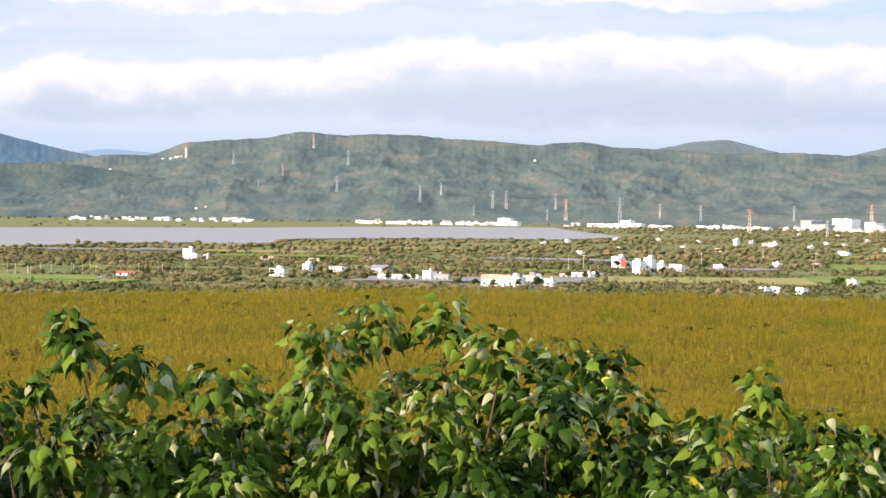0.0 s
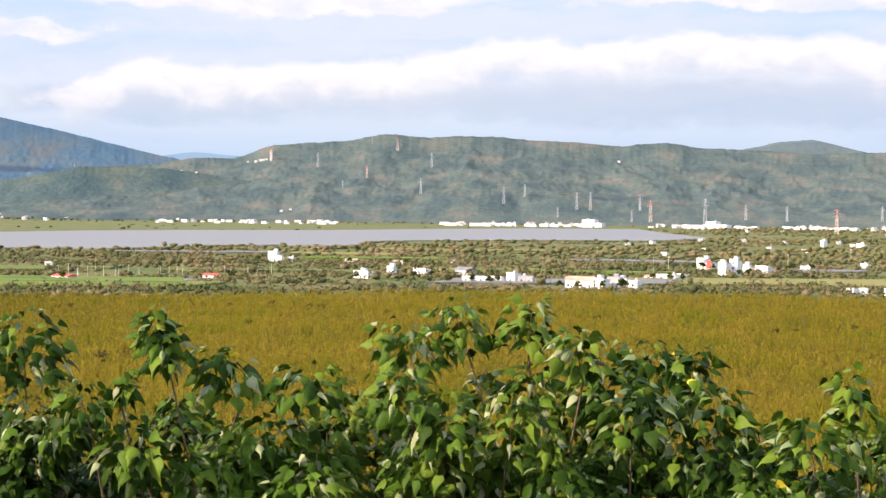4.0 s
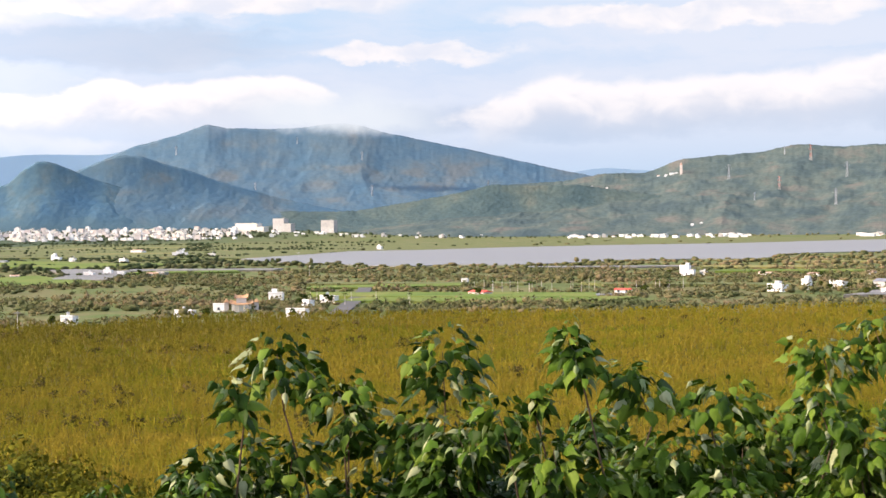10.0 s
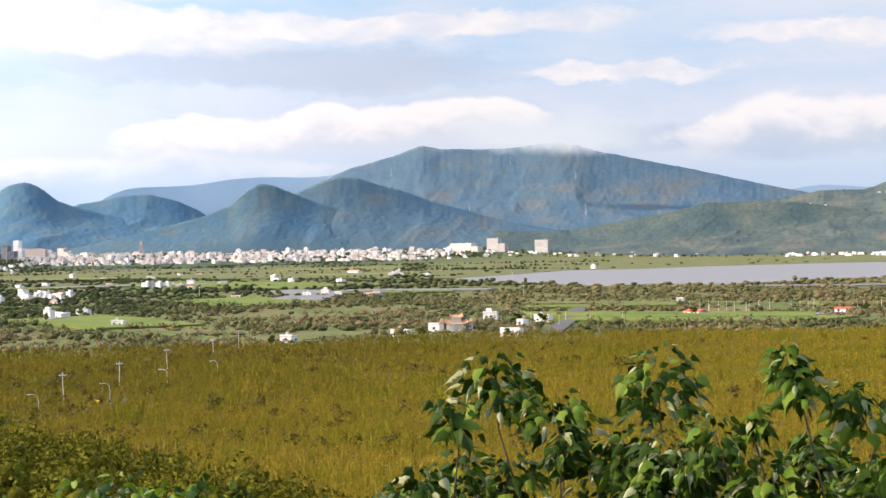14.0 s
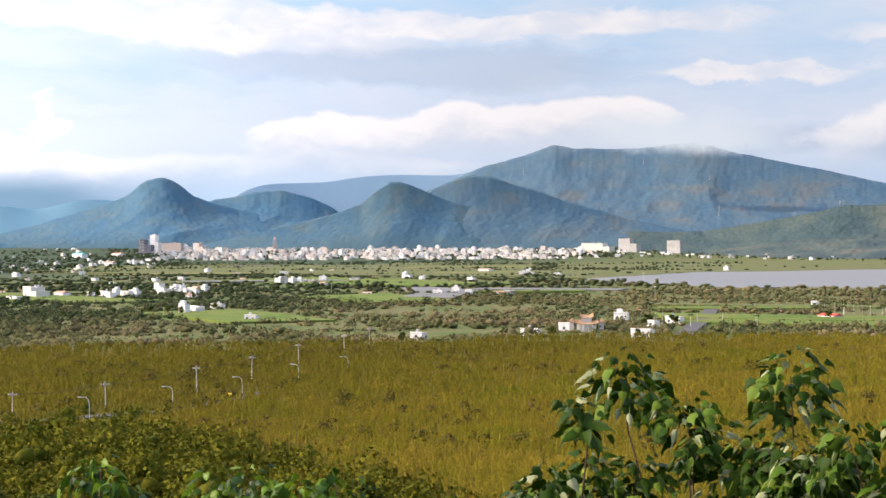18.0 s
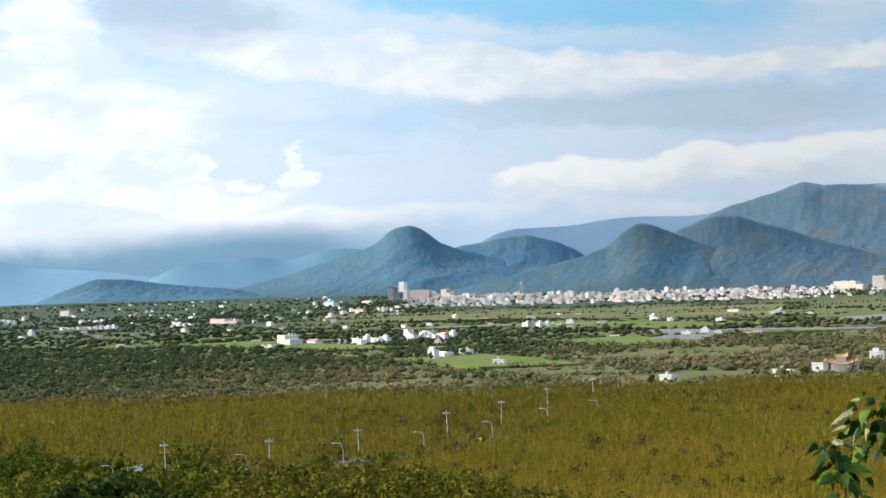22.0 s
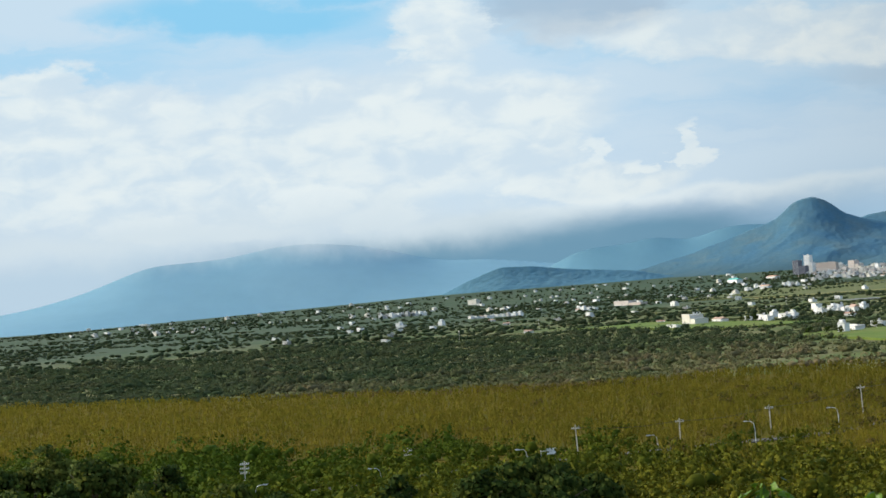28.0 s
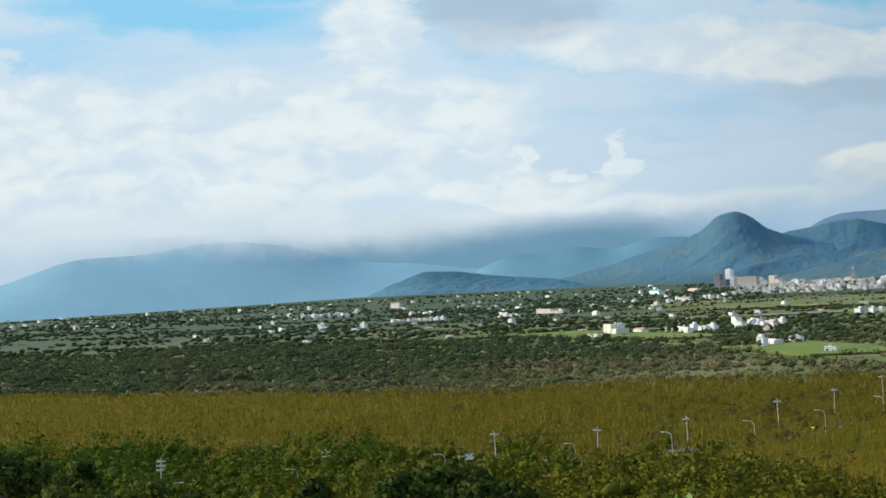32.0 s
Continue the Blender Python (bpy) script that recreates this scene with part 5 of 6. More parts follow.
def make_lamp(high, reach):
    lamp = new("street_lamp")
    path = [(0, 0, -2), (0, 0, high * 0.75), (reach * 0.12, 0, high * 0.92), (reach * 0.4, 0, high * 0.99), (reach, 0, high)]
    part("post", tube(bmesh.new(), path, [0.12, 0.09, 0.08, 0.075, 0.07], 7), M_STEEL, lamp)
    head = part("lamp_head", boxes((reach - 0.1, reach + 0.85, -0.18, 0.18, high - 0.1, high + 0.12)), M_STEEL, lamp)
    part("glass", boxes((reach + 0.1, reach + 0.75, -0.13, 0.13, high - 0.16, high - 0.103)), M_WHITE, head)
    return tagged(lamp, "grey steel street lamp with a curved arm", "street lamp", group="street lamps along the road")


LAMPS = [(-314, 339, 4.4), (-293, 354, 6.7), (-284, 378, 8.0), (-295, 427, 6.7), (-311, 483, 6.2), (-320, 530, 5.6), (-333, 309, 3.6), (-332, 222, 5.4), (-332, 259, 4.9)]
first_lamp = make_lamp(8.0, 2.2)
for k, (x, y, top) in enumerate(LAMPS):
    m = pose(x, y, top - 8.0, 0, 0, 180 - math.degrees(math.atan2(x, y)) + (12, -18, 5)[k % 3] if k != 7 else -math.degrees(math.atan2(x, y)))
    if k == 0:
        first_lamp.matrix_basis = m
    else:
        copy_thing(first_lamp, m)


def make_sign(x, y, z):
    sign = tagged(new("road_sign"), "white rectangular board on a side arm above the thicket", "sign")
    sign.location = (x, y, 0)
    sign.rotation_euler.z = -math.atan2(x, y)
    part("post", disc(bmesh.new(), 0, 0, -1, z + 0.5, 0.13, 0.1, 6), M_STEEL, sign)
    part("arm", boxes((0, 2.0, -0.08, 0.08, z + 0.1, z + 0.3)), M_STEEL, sign)
    part("board", boxes((1.6, 4.0, -0.18, -0.08, z - 0.8, z + 0.9)), M_WHITE, sign)


make_sign(-333, 314, 2.2)
marker = tagged(new("marker_post"), "small yellow marker board beside the road", "sign")
marker.location = (-289, 412, 0)
part("post", disc(bmesh.new(), 0, 0, -1, 2.6, 0.07, 0.07, 6), M_STEEL, marker)
part("board", boxes((-0.65, 0.65, -0.12, -0.07, 1.7, 3.2)), M_YELLOW, marker)

# ---- houses ----
WINDOW = mesh_from("window", [v for z in (0, 1) for v in ((-0.8, -0.14, z * 1.5), (0.8, -0.14, z * 1.5), (0.8, 0.1, z * 1.5), (-0.8, 0.1, z * 1.5))], [(0, 1, 5, 4), (1, 2, 6, 5), (2, 3, 7, 6), (3, 0, 4, 7), (4, 5, 6, 7), (3, 2, 1, 0)], M_FRAME)
PANE = mesh_from("pane", [(-0.66, -0.17, 0.14), (0.66, -0.17, 0.14), (0.66, -0.17, 1.36), (-0.66, -0.17, 1.36), (-0.66, 0, 0.14), (0.66, 0, 0.14), (0.66, 0, 1.36), (-0.66, 0, 1.36)], [(0, 1, 2, 3), (4, 7, 6, 5), (0, 4, 5, 1), (1, 5, 6, 2), (2, 6, 7, 3), (3, 7, 4, 0)], M_PANE)
LOOKS = {
    "white": (M_WHITE, M_SLAB, "white-rendered {} with a flat roof"),
    "orange": (M_WHITE, M_RUSTROOF, "pale {} under a weathered brown pitched roof"),
    "red": (M_WHITE, M_REDROOF, "white {} under a bright red sheet roof"),
    "dark": (M_GREYWALL, M_GREYROOF, "grey {} under a dark sheet roof"),
    "redwhite": (M_WHITE, M_SLAB, "white {} with red painted panels and flat roof"),
    "cream": (M_CREAM, M_SLAB, "long cream {} with steel tanks on its roof"),
    "row": (M_PINK, M_SLAB, "long pinkish row {} with a flat roof"),
    "teal": (M_WHITE, M_TEALROOF, "white {} under a teal sheet roof"),
    "grey": (M_GREYWALL, M_SLAB, "plain grey {} with a flat roof"),
    "pink": (M_PINK, M_SLAB, "pinkish tiled {} with a flat roof"),
    "darktower": (M_DARKWALL, M_SLAB, "dark tiled {} block with rows of windows"),
}


def building(wide, deep, high, look_name, rng, glaze=True, noun="house", group="", limit=10):
    """A house at the origin, its front towards -y: walls, roof, windows, door and what stands on the roof."""
    wall_mat, roof_mat, label = LOOKS[look_name]
    house = new("house")
    hw, hd = wide / 2, deep / 2
    pitched = look_name in ("orange", "red", "dark", "teal")
    wall_top = high * (0.68 if pitched else 1.0)
    step = wall_top * 0.62
    if not pitched and wide > 9 and high > 5 and rng.random() < 0.75:
        cut = rng.uniform(-0.1, 0.35) * wide
        part("wall", boxes((-hw, cut, -hd, hd, -1.5, wall_top)), wall_mat, house)
        part("wall", boxes((cut, hw, -hd + 0.4, hd, -1.5, step)), wall_mat, house)
        part("roof", boxes((cut, hw + 0.25, -hd + 0.1, hd + 0.2, step, step + 0.25)), roof_mat, house)
        spans = [(-hw, cut, wall_top, -hd), (cut, hw, step, -hd + 0.4)]
        right = cut
    else:
        part("wall", boxes((-hw, hw, -hd, hd, -1.5, wall_top)), wall_mat, house)
        spans = [(-hw, hw, wall_top, -hd)]
        right = hw
    if pitched:
        bm = bmesh.new()
        e = 0.45
        v = [bm.verts.new(p) for p in ((-hw - e, -hd - e, wall_top), (hw + e, -hd - e, wall_top), (hw + e, hd + e, wall_top), (-hw - e, hd + e, wall_top), (-hw - e, 0, high), (hw + e, 0, high))]
        for f in ((0, 1, 5, 4), (2, 3, 4, 5), (1, 2, 5), (3, 0, 4), (3, 2, 1, 0)):
            bm.faces.new([v[i] for i in f])
        part("roof", bm, roof_mat, house)
    else:
        part("roof", boxes((-hw - 0.2, right + 0.2, -hd - 0.2, hd + 0.2, wall_top, wall_top + 0.25)), roof_mat, house)
        part("parapet", boxes((-hw - 0.1, right + 0.1, -hd - 0.12, -hd + 0.08, wall_top + 0.25, wall_top + 0.85)), wall_mat, house)
        if high > 4 and rng.random() < 0.7:
            x = rng.uniform(-hw * 0.6, right * 0.4)
            part("stair_head", boxes((x - 1.4, x + 1.4, -1.2, 1.8, wall_top + 0.25, wall_top + 2.4)), wall_mat, house)
        tanks = 3 if look_name == "cream" else (1 if rng.random() < 0.5 else 0)
        for k in range(tanks):
            x = (-0.5 + 0.5 * k) * hw if tanks == 3 else rng.uniform(-0.4, 0.3) * hw
            part("water_tank", disc(bmesh.new(), x, hd * 0.3, wall_top + 0.25, wall_top + 2.0, 0.8, 0.8, 8), M_STEEL, house, "steel water tank")
    if look_name == "redwhite":
        part("panel", boxes((hw * 0.25, hw * 0.85, -hd - 0.1, -hd + 0.3, 1.2, wall_top - 1.0)), M_SIGNRED, house, "red painted panel")
    made = 0
    for x0, x1, top, front in spans:
        floors = max(1, int(top / 3.1))
        columns = max(1, int((x1 - x0) / 3.4))
        for f in range(floors):
            for c in range(columns):
                if made >= limit:
                    break
                x = x0 + (c + 0.5) * (x1 - x0) / columns
                z = 0.95 + f * top / floors
                if z + 1.6 > top:
                    z = max(0.5, top - 1.8)
                if f == 0 and c == columns // 2 and made > 0 and x0 == -hw:
                    part("door", boxes((x - 0.6, x + 0.6, front - 0.06, front + 0.1, -0.2, 2.1)), M_DARKWALL, house)
                    continue
                win = part("window", WINDOW, None, house)
                win.location = (x, front, z)
                if glaze:
                    part("pane", PANE, None, win)
                made += 1
    kind = "building" if noun != "house" else "house"
    return tagged(house, label.format(noun), kind, group=group)


def put_building(house, x, y, z, turn=0.0):
    house.matrix_basis = pose(x, y, z, 0, 0, -math.degrees(math.atan2(x, y)) + turn)


house_rng = random.Random(31)
PIECES = []
for x, y, wide, high, tone in HOUSES:
    if tone == "white" and wide > 12:
        count = max(2, int(wide / 7))
        at = -wide / 2
        for k in range(count):
            w = wide / count * house_rng.uniform(0.75, 1.2)
            tall_by = house_rng.uniform(0.6, 1.05)
            a = math.atan2(x, y)
            mid = at + wide / count / 2
            at += wide / count
            back = house_rng.uniform(-3, 9)
            PIECES.append((x + mid * math.cos(a) + back * math.sin(a), y - mid * math.sin(a) + back * math.cos(a), max(4.5, w), max(3.0, high * tall_by), house_rng.choice(("white", "white", "white", "grey", "orange"))))
    else:
        PIECES.append((x, y, wide, high, tone))
for x, y, wide, high, tone in PIECES:
    far = math.hypot(x, y)
    deep = min(max(6.0, wide * 0.6), 14.0)
    noun = "building" if wide > 20 or high > 9 else "house"
    h = building(wide, deep, high, tone, house_rng, far < 1250, noun, limit=12 if far < 1300 else 6)
    push = deep / 2 / far
    put_building(h, x * (1 + push), y * (1 + push), height_at(x, y), house_rng.uniform(-48, -8) - (22 if x < -0.72 * y else 0))


def temple(x, y):
    hall = tagged(new("temple"), "small temple with stacked orange upswept roofs among trees", "temple")
    put_building(hall, x, y, height_at(x, y))
    part("wall", boxes((-5, 5, -4, 4, -1, 4.0)), M_CREAM, hall)
    part("wall", boxes((-2.6, 2.6, -2.6, 2.6, 4.0, 7.2)), M_PINK, hall)
    for wide, z, rise in ((6.2, 3.8, 1.7), (3.6, 6.9, 1.6)):
        bm = bmesh.new()
        ring = []
        for k in range(9):
            u = -1 + k / 4
            lift = 0.9 * abs(u) ** 3
            ring.append([bm.verts.new((u * wide, -wide * 0.75, z + lift)), bm.verts.new((u * wide * 0.92, 0, z + rise + lift)), bm.verts.new((u * wide, wide * 0.75, z + lift)), bm.verts.new((u * wide * 0.95, 0, z - 0.3))])
        for a, b in zip(ring, ring[1:]):
            for i in range(4):
                bm.faces.new((a[i], b[i], b[(i + 1) % 4], a[(i + 1) % 4]))
        bm.faces.new(ring[0][::-1])
        bm.faces.new(ring[-1])
        part("roof", bm, M_GOLDROOF, hall, "orange tiled roof with upturned ends")
    for px in (-3.6, -1.4, 1.4, 3.6):
        part("column", disc(bmesh.new(), px, -4.6, -0.5, 3.8, 0.28, 0.28, 8), M_PINK, hall)
    for px in (-7.6, 7.6):
        part("gate_tower", boxes((px - 1.2, px + 1.2, -3, -1, -1, 5.0)), M_PINK, hall)
        bm = bmesh.new()
        tube(bm, [(px, -2, 5.0), (px, -2, 7.0)], [2.1, 0.1], 4)
        part("roof", bm, M_GOLDROOF, hall)


temple(-349, 815)

# ---- the town, and villages across the lake ----
town_rng = random.Random(77)
TOWN_LOOKS = [("white", 9, 8, 5.5), ("white", 12, 9, 7.5), ("white", 8, 7, 3.6), ("grey", 10, 9, 8), ("pink", 10, 9, 9), ("white", 17, 9, 5.5), ("orange", 10, 8, 4.5), ("white", 7, 7, 11), ("cream", 13, 10, 8), ("grey", 15, 10, 9), ("teal", 16, 10, 6), ("red", 9, 7, 5), ("grey", 9, 7, 4.2), ("orange", 9, 7, 4), ("pink", 15, 11, 14), ("white", 12, 10, 16), ("cream", 20, 11, 11), ("grey", 16, 11, 14), ("white", 24, 12, 7)]
TOWN = [building(w * 0.8, d * 0.8, h * 0.72, tone, town_rng, False, "town house", "houses of the far town", 4) for tone, w, d, h in TOWN_LOOKS]
used = set()


def place(kind, az, r, z, turn, grow=1.0):
    x, y = math.sin(radians(az)) * r, math.cos(radians(az)) * r
    m = pose(x, y, z if z is not None else height_at(x, y), 0, 0, -az + turn)
    if kind not in used:
        used.add(kind)
        TOWN[kind].matrix_basis = m
        return TOWN[kind]
    return copy_thing(TOWN[kind], m)


FAR_TOWN = []


def join_far(kind, az, r, turn):
    x, y = math.sin(radians(az)) * r, math.cos(radians(az)) * r
    FAR_TOWN.append((TOWN[kind], pose(x, y, height_at(x, y), 0, 0, -az + turn)))


def build_far_town():
    """The houses too far off to be told apart, as one body."""
    verts, faces, slots, mats = [], [], [], []
    for house, m in FAR_TOWN:
        for ob in house.children_recursive:
            if ob.parent is not house or ob.name.startswith("door"):
                continue
            mat = ob.data.materials[0]
            if mat not in mats:
                mats.append(mat)
            base = len(verts)
            local = m @ Matrix.Translation(ob.location)
            verts.extend(tuple(local @ v.co) for v in ob.data.vertices)
            for p in ob.data.polygons:
                faces.append(tuple(base + k for k in p.vertices))
                slots.append(mats.index(mat))
    me = bpy.data.meshes.new("town")
    me.from_pydata(verts, [], faces)
    for mat in mats:
        me.materials.append(mat)
    me.polygons.foreach_set("material_index", np.array(slots, dtype=np.int32))
    tagged(new("town", me), "dense far town of white, grey and pinkish houses", "town", kind="stuff")


COMMON = (0, 1, 2, 0, 8, 5, 2, 12, 0, 8, 5, 2, 3, 12, 8, 6, 2, 4, 13, 9, 6, 13, 2, 12, 16, 15, 14, 0, 4)
singles = 0
for k in range(1500):
    az = -30.3 + 7.6 * town_rng.uniform(-1, 1) * town_rng.random() ** 0.12
    r = 3560 + 800 * town_rng.random() ** 0.85
    kind, turn = town_rng.choice(COMMON), town_rng.uniform(-40, -8)
    if r < 3790 and singles < 110:
        singles += 1
        place(kind, az, r, None, turn)
    else:
        join_far(kind, az, r, turn)
for k in range(130):
    az = town_rng.uniform(-62, -36.5)
    r = town_rng.uniform(2500, 4350) if az > -52 else town_rng.uniform(2900, 4400)
    join_far(town_rng.choice((2, 2, 12, 2, 2, 0, 12, 5, 2, 8)), az, r, town_rng.uniform(-72, -45))
for k in range(34):
    join_far(town_rng.choice((0, 2, 1, 9, 2)), town_rng.uniform(-22.3, -15), town_rng.uniform(3700, 4050), town_rng.uniform(-50, 0))
for k in range(190):
    az = town_rng.choice((town_rng.uniform(-12.3, -6.2), town_rng.uniform(-2.8, 2.2), town_rng.uniform(4.0, 7.6), town_rng.uniform(8.5, 12)))
    join_far(town_rng.choice((5, 1, 0, 6, 18, 2, 5, 3)), az, 3500 + 330 * town_rng.random(), town_rng.uniform(-50, 0))
for k in range(40):
    join_far(town_rng.choice((5, 1, 9, 5, 0)), town_rng.uniform(11.6, 15.5), town_rng.uniform(3500, 3780), town_rng.uniform(-12, 12))
for k in range(24):
    az, r = town_rng.uniform(1.5, 15), town_rng.uniform(1500, 3300)
    if not inside(LAKE, np.array([r * math.sin(radians(az))]), np.array([r * math.cos(radians(az)) - 60]))[0] and not inside(LAKE, np.array([r * math.sin(radians(az))]), np.array([r * math.cos(radians(az))]))[0]:
        place(town_rng.choice((2, 12, 13, 2)), az, r, None, town_rng.uniform(-60, 0))
for k in range(34):
    az = town_rng.uniform(-56, -30)
    place(town_rng.choice((2, 2, 12, 2, 13, 0)), az, town_rng.uniform(1450, 2600), None, town_rng.uniform(-60, 0))
build_far_town()
green_rng = np.random.default_rng(5)
tx_az, tx_r = np.concatenate([green_rng.uniform(-60, 16, 4200), green_rng.uniform(-39, -22, 2400)]), np.concatenate([green_rng.uniform(2700, 4330, 4200), green_rng.uniform(3560, 4360, 2400)])
tx, ty = tx_r * np.sin(np.radians(tx_az)), tx_r * np.cos(np.radians(tx_az))
ok = ~inside(LAKE, tx, ty) & ((tx_az < -36) | (tx_r > 3660) | (tx_az > 5)) & ((tx_az < -15) | ((tx_r < 3830) & (tx_r > 3440)) | (tx_az > 5) & (tx_r < 3830))
tx, ty = tx[ok], ty[ok]
size = green_rng.uniform(1.8, 5.0, len(tx))
town_trees = stuff("town_trees", hulls(tx, ty, ground_height(tx, ty) - 0.4, size, size * 1.5, green_rng, 1), M_WOOD, "scattered trees and hedges between far houses", "trees")
smooth(town_trees.data)


def tall(az, r, wide, deep, high, tone, noun):
    b = building(wide, deep, high, tone, town_rng, False, noun, limit=36)
    x, y = math.sin(radians(az)) * r, math.cos(radians(az)) * r
    put_building(b, x, y, height_at(x, y), town_rng.uniform(-40, -15))


tall(-37.75, 4000, 30, 22, 33, "darktower", "apartment")
tall(-37.45, 4030, 20, 18, 43, "white", "apartment tower")
tall(-36.9, 4080, 48, 18, 22, "pink", "apartment building")
tall(-36.0, 4120, 30, 18, 21, "pink", "apartment building")
tall(-21.75, 4080, 48, 22, 30, "grey", "apartment building")
tall(-20.25, 4080, 34, 20, 29, "grey", "apartment building")
tall(-22.8, 4060, 72, 30, 19, "cream", "hall building")
tall(12.3, 3700, 60, 40, 20, "grey", "factory building")
tall(13.2, 3720, 50, 30, 24, "white", "factory building")
tall(14.2, 3700, 46, 30, 18, "white", "factory building")
tall(2.2, 3560, 44, 20, 15, "white", "school building")
tall(6.3, 3600, 50, 20, 14, "white", "school building")


def old_tower(az, r):
    x, y = math.sin(radians(az)) * r, math.cos(radians(az)) * r
    t = tagged(new("tower"), "slender stepped pinkish tower above the town roofs", "tower")
    put_building(t, x, y, height_at(x, y))
    for k, (half, z0, z1) in enumerate(((7, -1, 14), (5, 14, 22), (3.4, 22, 29))):
        part("tier", boxes((-half, half, -half, half, z0, z1)), M_PINK, t)
    bm = bmesh.new()
    tube(bm, [(0, 0, 29), (0, 0, 36)], [3.6, 0.2], 6)
    part("spire", bm, M_RUSTROOF, t)


old_tower(-33.55, 4150)

# ---- pylons ----
M_PYLON = material("pylon_steel", [(0.30, 0.32, 0.34), (0.40, 0.42, 0.44)], 8.0, 0.6, 4.0, metal=0.2)
M_PYRED = material("pylon_red_paint", [(0.50, 0.12, 0.09), (0.56, 0.18, 0.14)], 8.0, 0.7, 4.0)


def on_hill(name, az, el):
    """Where a sight line at that azimuth and elevation first meets the hill."""
    azs, d, z = RIDGES[name]
    k = int(np.argmin(np.abs(azs - az)))
    e = np.degrees(np.arctan2(z[:, k] - EYE.z, d[:, k]))
    above = np.nonzero(e >= el)[0]
    i = above[0] if len(above) else int(np.argmax(e))
    return Vector((d[i, k] * math.sin(radians(az)), d[i, k] * math.cos(radians(az)), z[i, k] - 1.0)), d[i, k]


def make_pylon(high, red):
    """A lattice pylon: four tapering legs with bracing, and three cross-arms."""
    py = new("pylon")
    foot, neck = high * 0.062, high * 0.032
    thick = 0.26

    def half(z):
        u = z / high
        return foot + (neck - foot) * min(1, u / 0.72) if u < 0.72 else neck * (1 - 0.5 * (u - 0.72) / 0.28)

    bands = 4
    for sx, sy in ((-1, -1), (1, -1), (1, 1), (-1, 1)):
        for b in range(bands):
            zs = [high * (b + k / 3) / bands for k in range(4)]
            part("leg", tube(bmesh.new(), [(sx * half(z), sy * half(z), z) for z in zs], [thick] * 4, 4), M_PYRED if red and b % 2 else M_PYLON if not red else M_CONCRETE, py)
    bm = bmesh.new()
    n = 6
    for k in range(n):
        z0, z1 = high * k / n, high * (k + 1) / n
        a, b = half(z0), half(z1)
        for (ax, ay), (bx, by) in (((-1, -1), (1, -1)), ((1, -1), (1, 1)), ((1, 1), (-1, 1)), ((-1, 1), (-1, -1))):
            tube(bm, [(ax * a, ay * a, z0), (bx * b, by * b, z1)], [thick * 0.6] * 2, 3)
            tube(bm, [(bx * a, by * a, z0), (ax * b, ay * b, z1)], [thick * 0.6] * 2, 3)
    part("bracing", bm, M_PYLON if not red else M_CONCRETE, py)
    for k in range(3):
        z = high * (0.72 + 0.11 * k)
        reach = high * (0.17 - 0.02 * k)
        bm = bmesh.new()
        tube(bm, [(-reach, 0, z), (0, 0, z + high * 0.025), (reach, 0, z)], [0.35, 0.8, 0.35], 4)
        part("cross_arm", bm, M_PYRED if red and k % 2 == 0 else M_PYLON, py)
    return tagged(py, "red and white lattice power pylon" if red else "grey steel lattice power pylon", "pylon", group="power pylons")


PYLONS_RIDGE = [(-4.36, 1.68, 2.19, 1), (-7.0, 1.09, 1.57, 0), (-5.37, 0.73, 1.16, 1), (-3.21, 1.14, 1.64, 0), (-3.57, 0.27, 0.79, 0), (-0.8, -0.08, 0.5, 0), (-6.17, 0.41, 0.67, 0), (-5.2, 1.89, 2.15, 0), (1.63, -0.25, 0.31, 0), (2.08, -0.21, 0.39, 0), (3.72, -0.22, 0.32, 0), (4.07, -0.61, 0.1, 1), (5.86, -0.62, 0.17, 0), (7.18, -0.46, 0.04, 0), (8.51, -0.52, -0.03, 0), (11.53, -0.46, 0.02, 0), (1.0, -0.49, -0.17, 0), (3.45, -0.6, -0.22, 0), (-0.1, 0.2, 0.6, 0)]
tops = {}
for az, e0, e1, red in PYLONS_RIDGE:
    p, d = on_hill("ridge", az, e0)
    high = d * (math.tan(radians(e1)) - math.tan(radians(e0))) * 1.04
    py = make_pylon(high, red)
    py.matrix_basis = pose(p.x, p.y, p.z, 0, 0, -az + 20)
    tops[az] = p + Vector((0, 0, high * 0.9))
for az, r, high, red in ((10.1, 3050, 44, 1), (13.99, 3200, 55, 1), (12.6, 2860, 27, 0)):
    py = make_pylon(high, red)
    x, y = math.sin(radians(az)) * r, math.cos(radians(az)) * r
    py.matrix_basis = pose(x, y, height_at(x, y), 0, 0, -az + 20)
    tops[az] = Vector((x, y, high * 0.9))
for name, az, e0, e1 in (("mountain_flank", -18.81, 0.2, 1.05), ("mountain", -21.28, 2.43, 2.67), ("ridge", -14.94, 0.85, 1.17), ("mountain", -25.26, 2.08, 2.39), ("mountain", -19.13, 1.88, 2.18), ("mountain", -22.68, 0.91, 1.17)):
    if az == -18.81:
        name, e0 = "mountain", 0.68
    p, d = on_hill(name, az, e0)
    py = make_pylon(d * (math.tan(radians(e1)) - math.tan(radians(e0))), 0)
    py.matrix_basis = pose(p.x, p.y, p.z, 0, 0, -az + 20)
for a, b in ((1.63, 3.72), (2.08, 3.72), (3.72, 5.86), (5.86, 7.18), (7.18, 8.51), (8.51, 11.53), (4.07, 5.86), (-0.8, 1.63), (-3.57, -0.8), (10.1, 13.99)):
    for off in (-5, 5):
        wire(tops[a] + Vector((off, 0, 0)), tops[b] + Vector((off, 0, -3)), 9.0, thick=0.16)

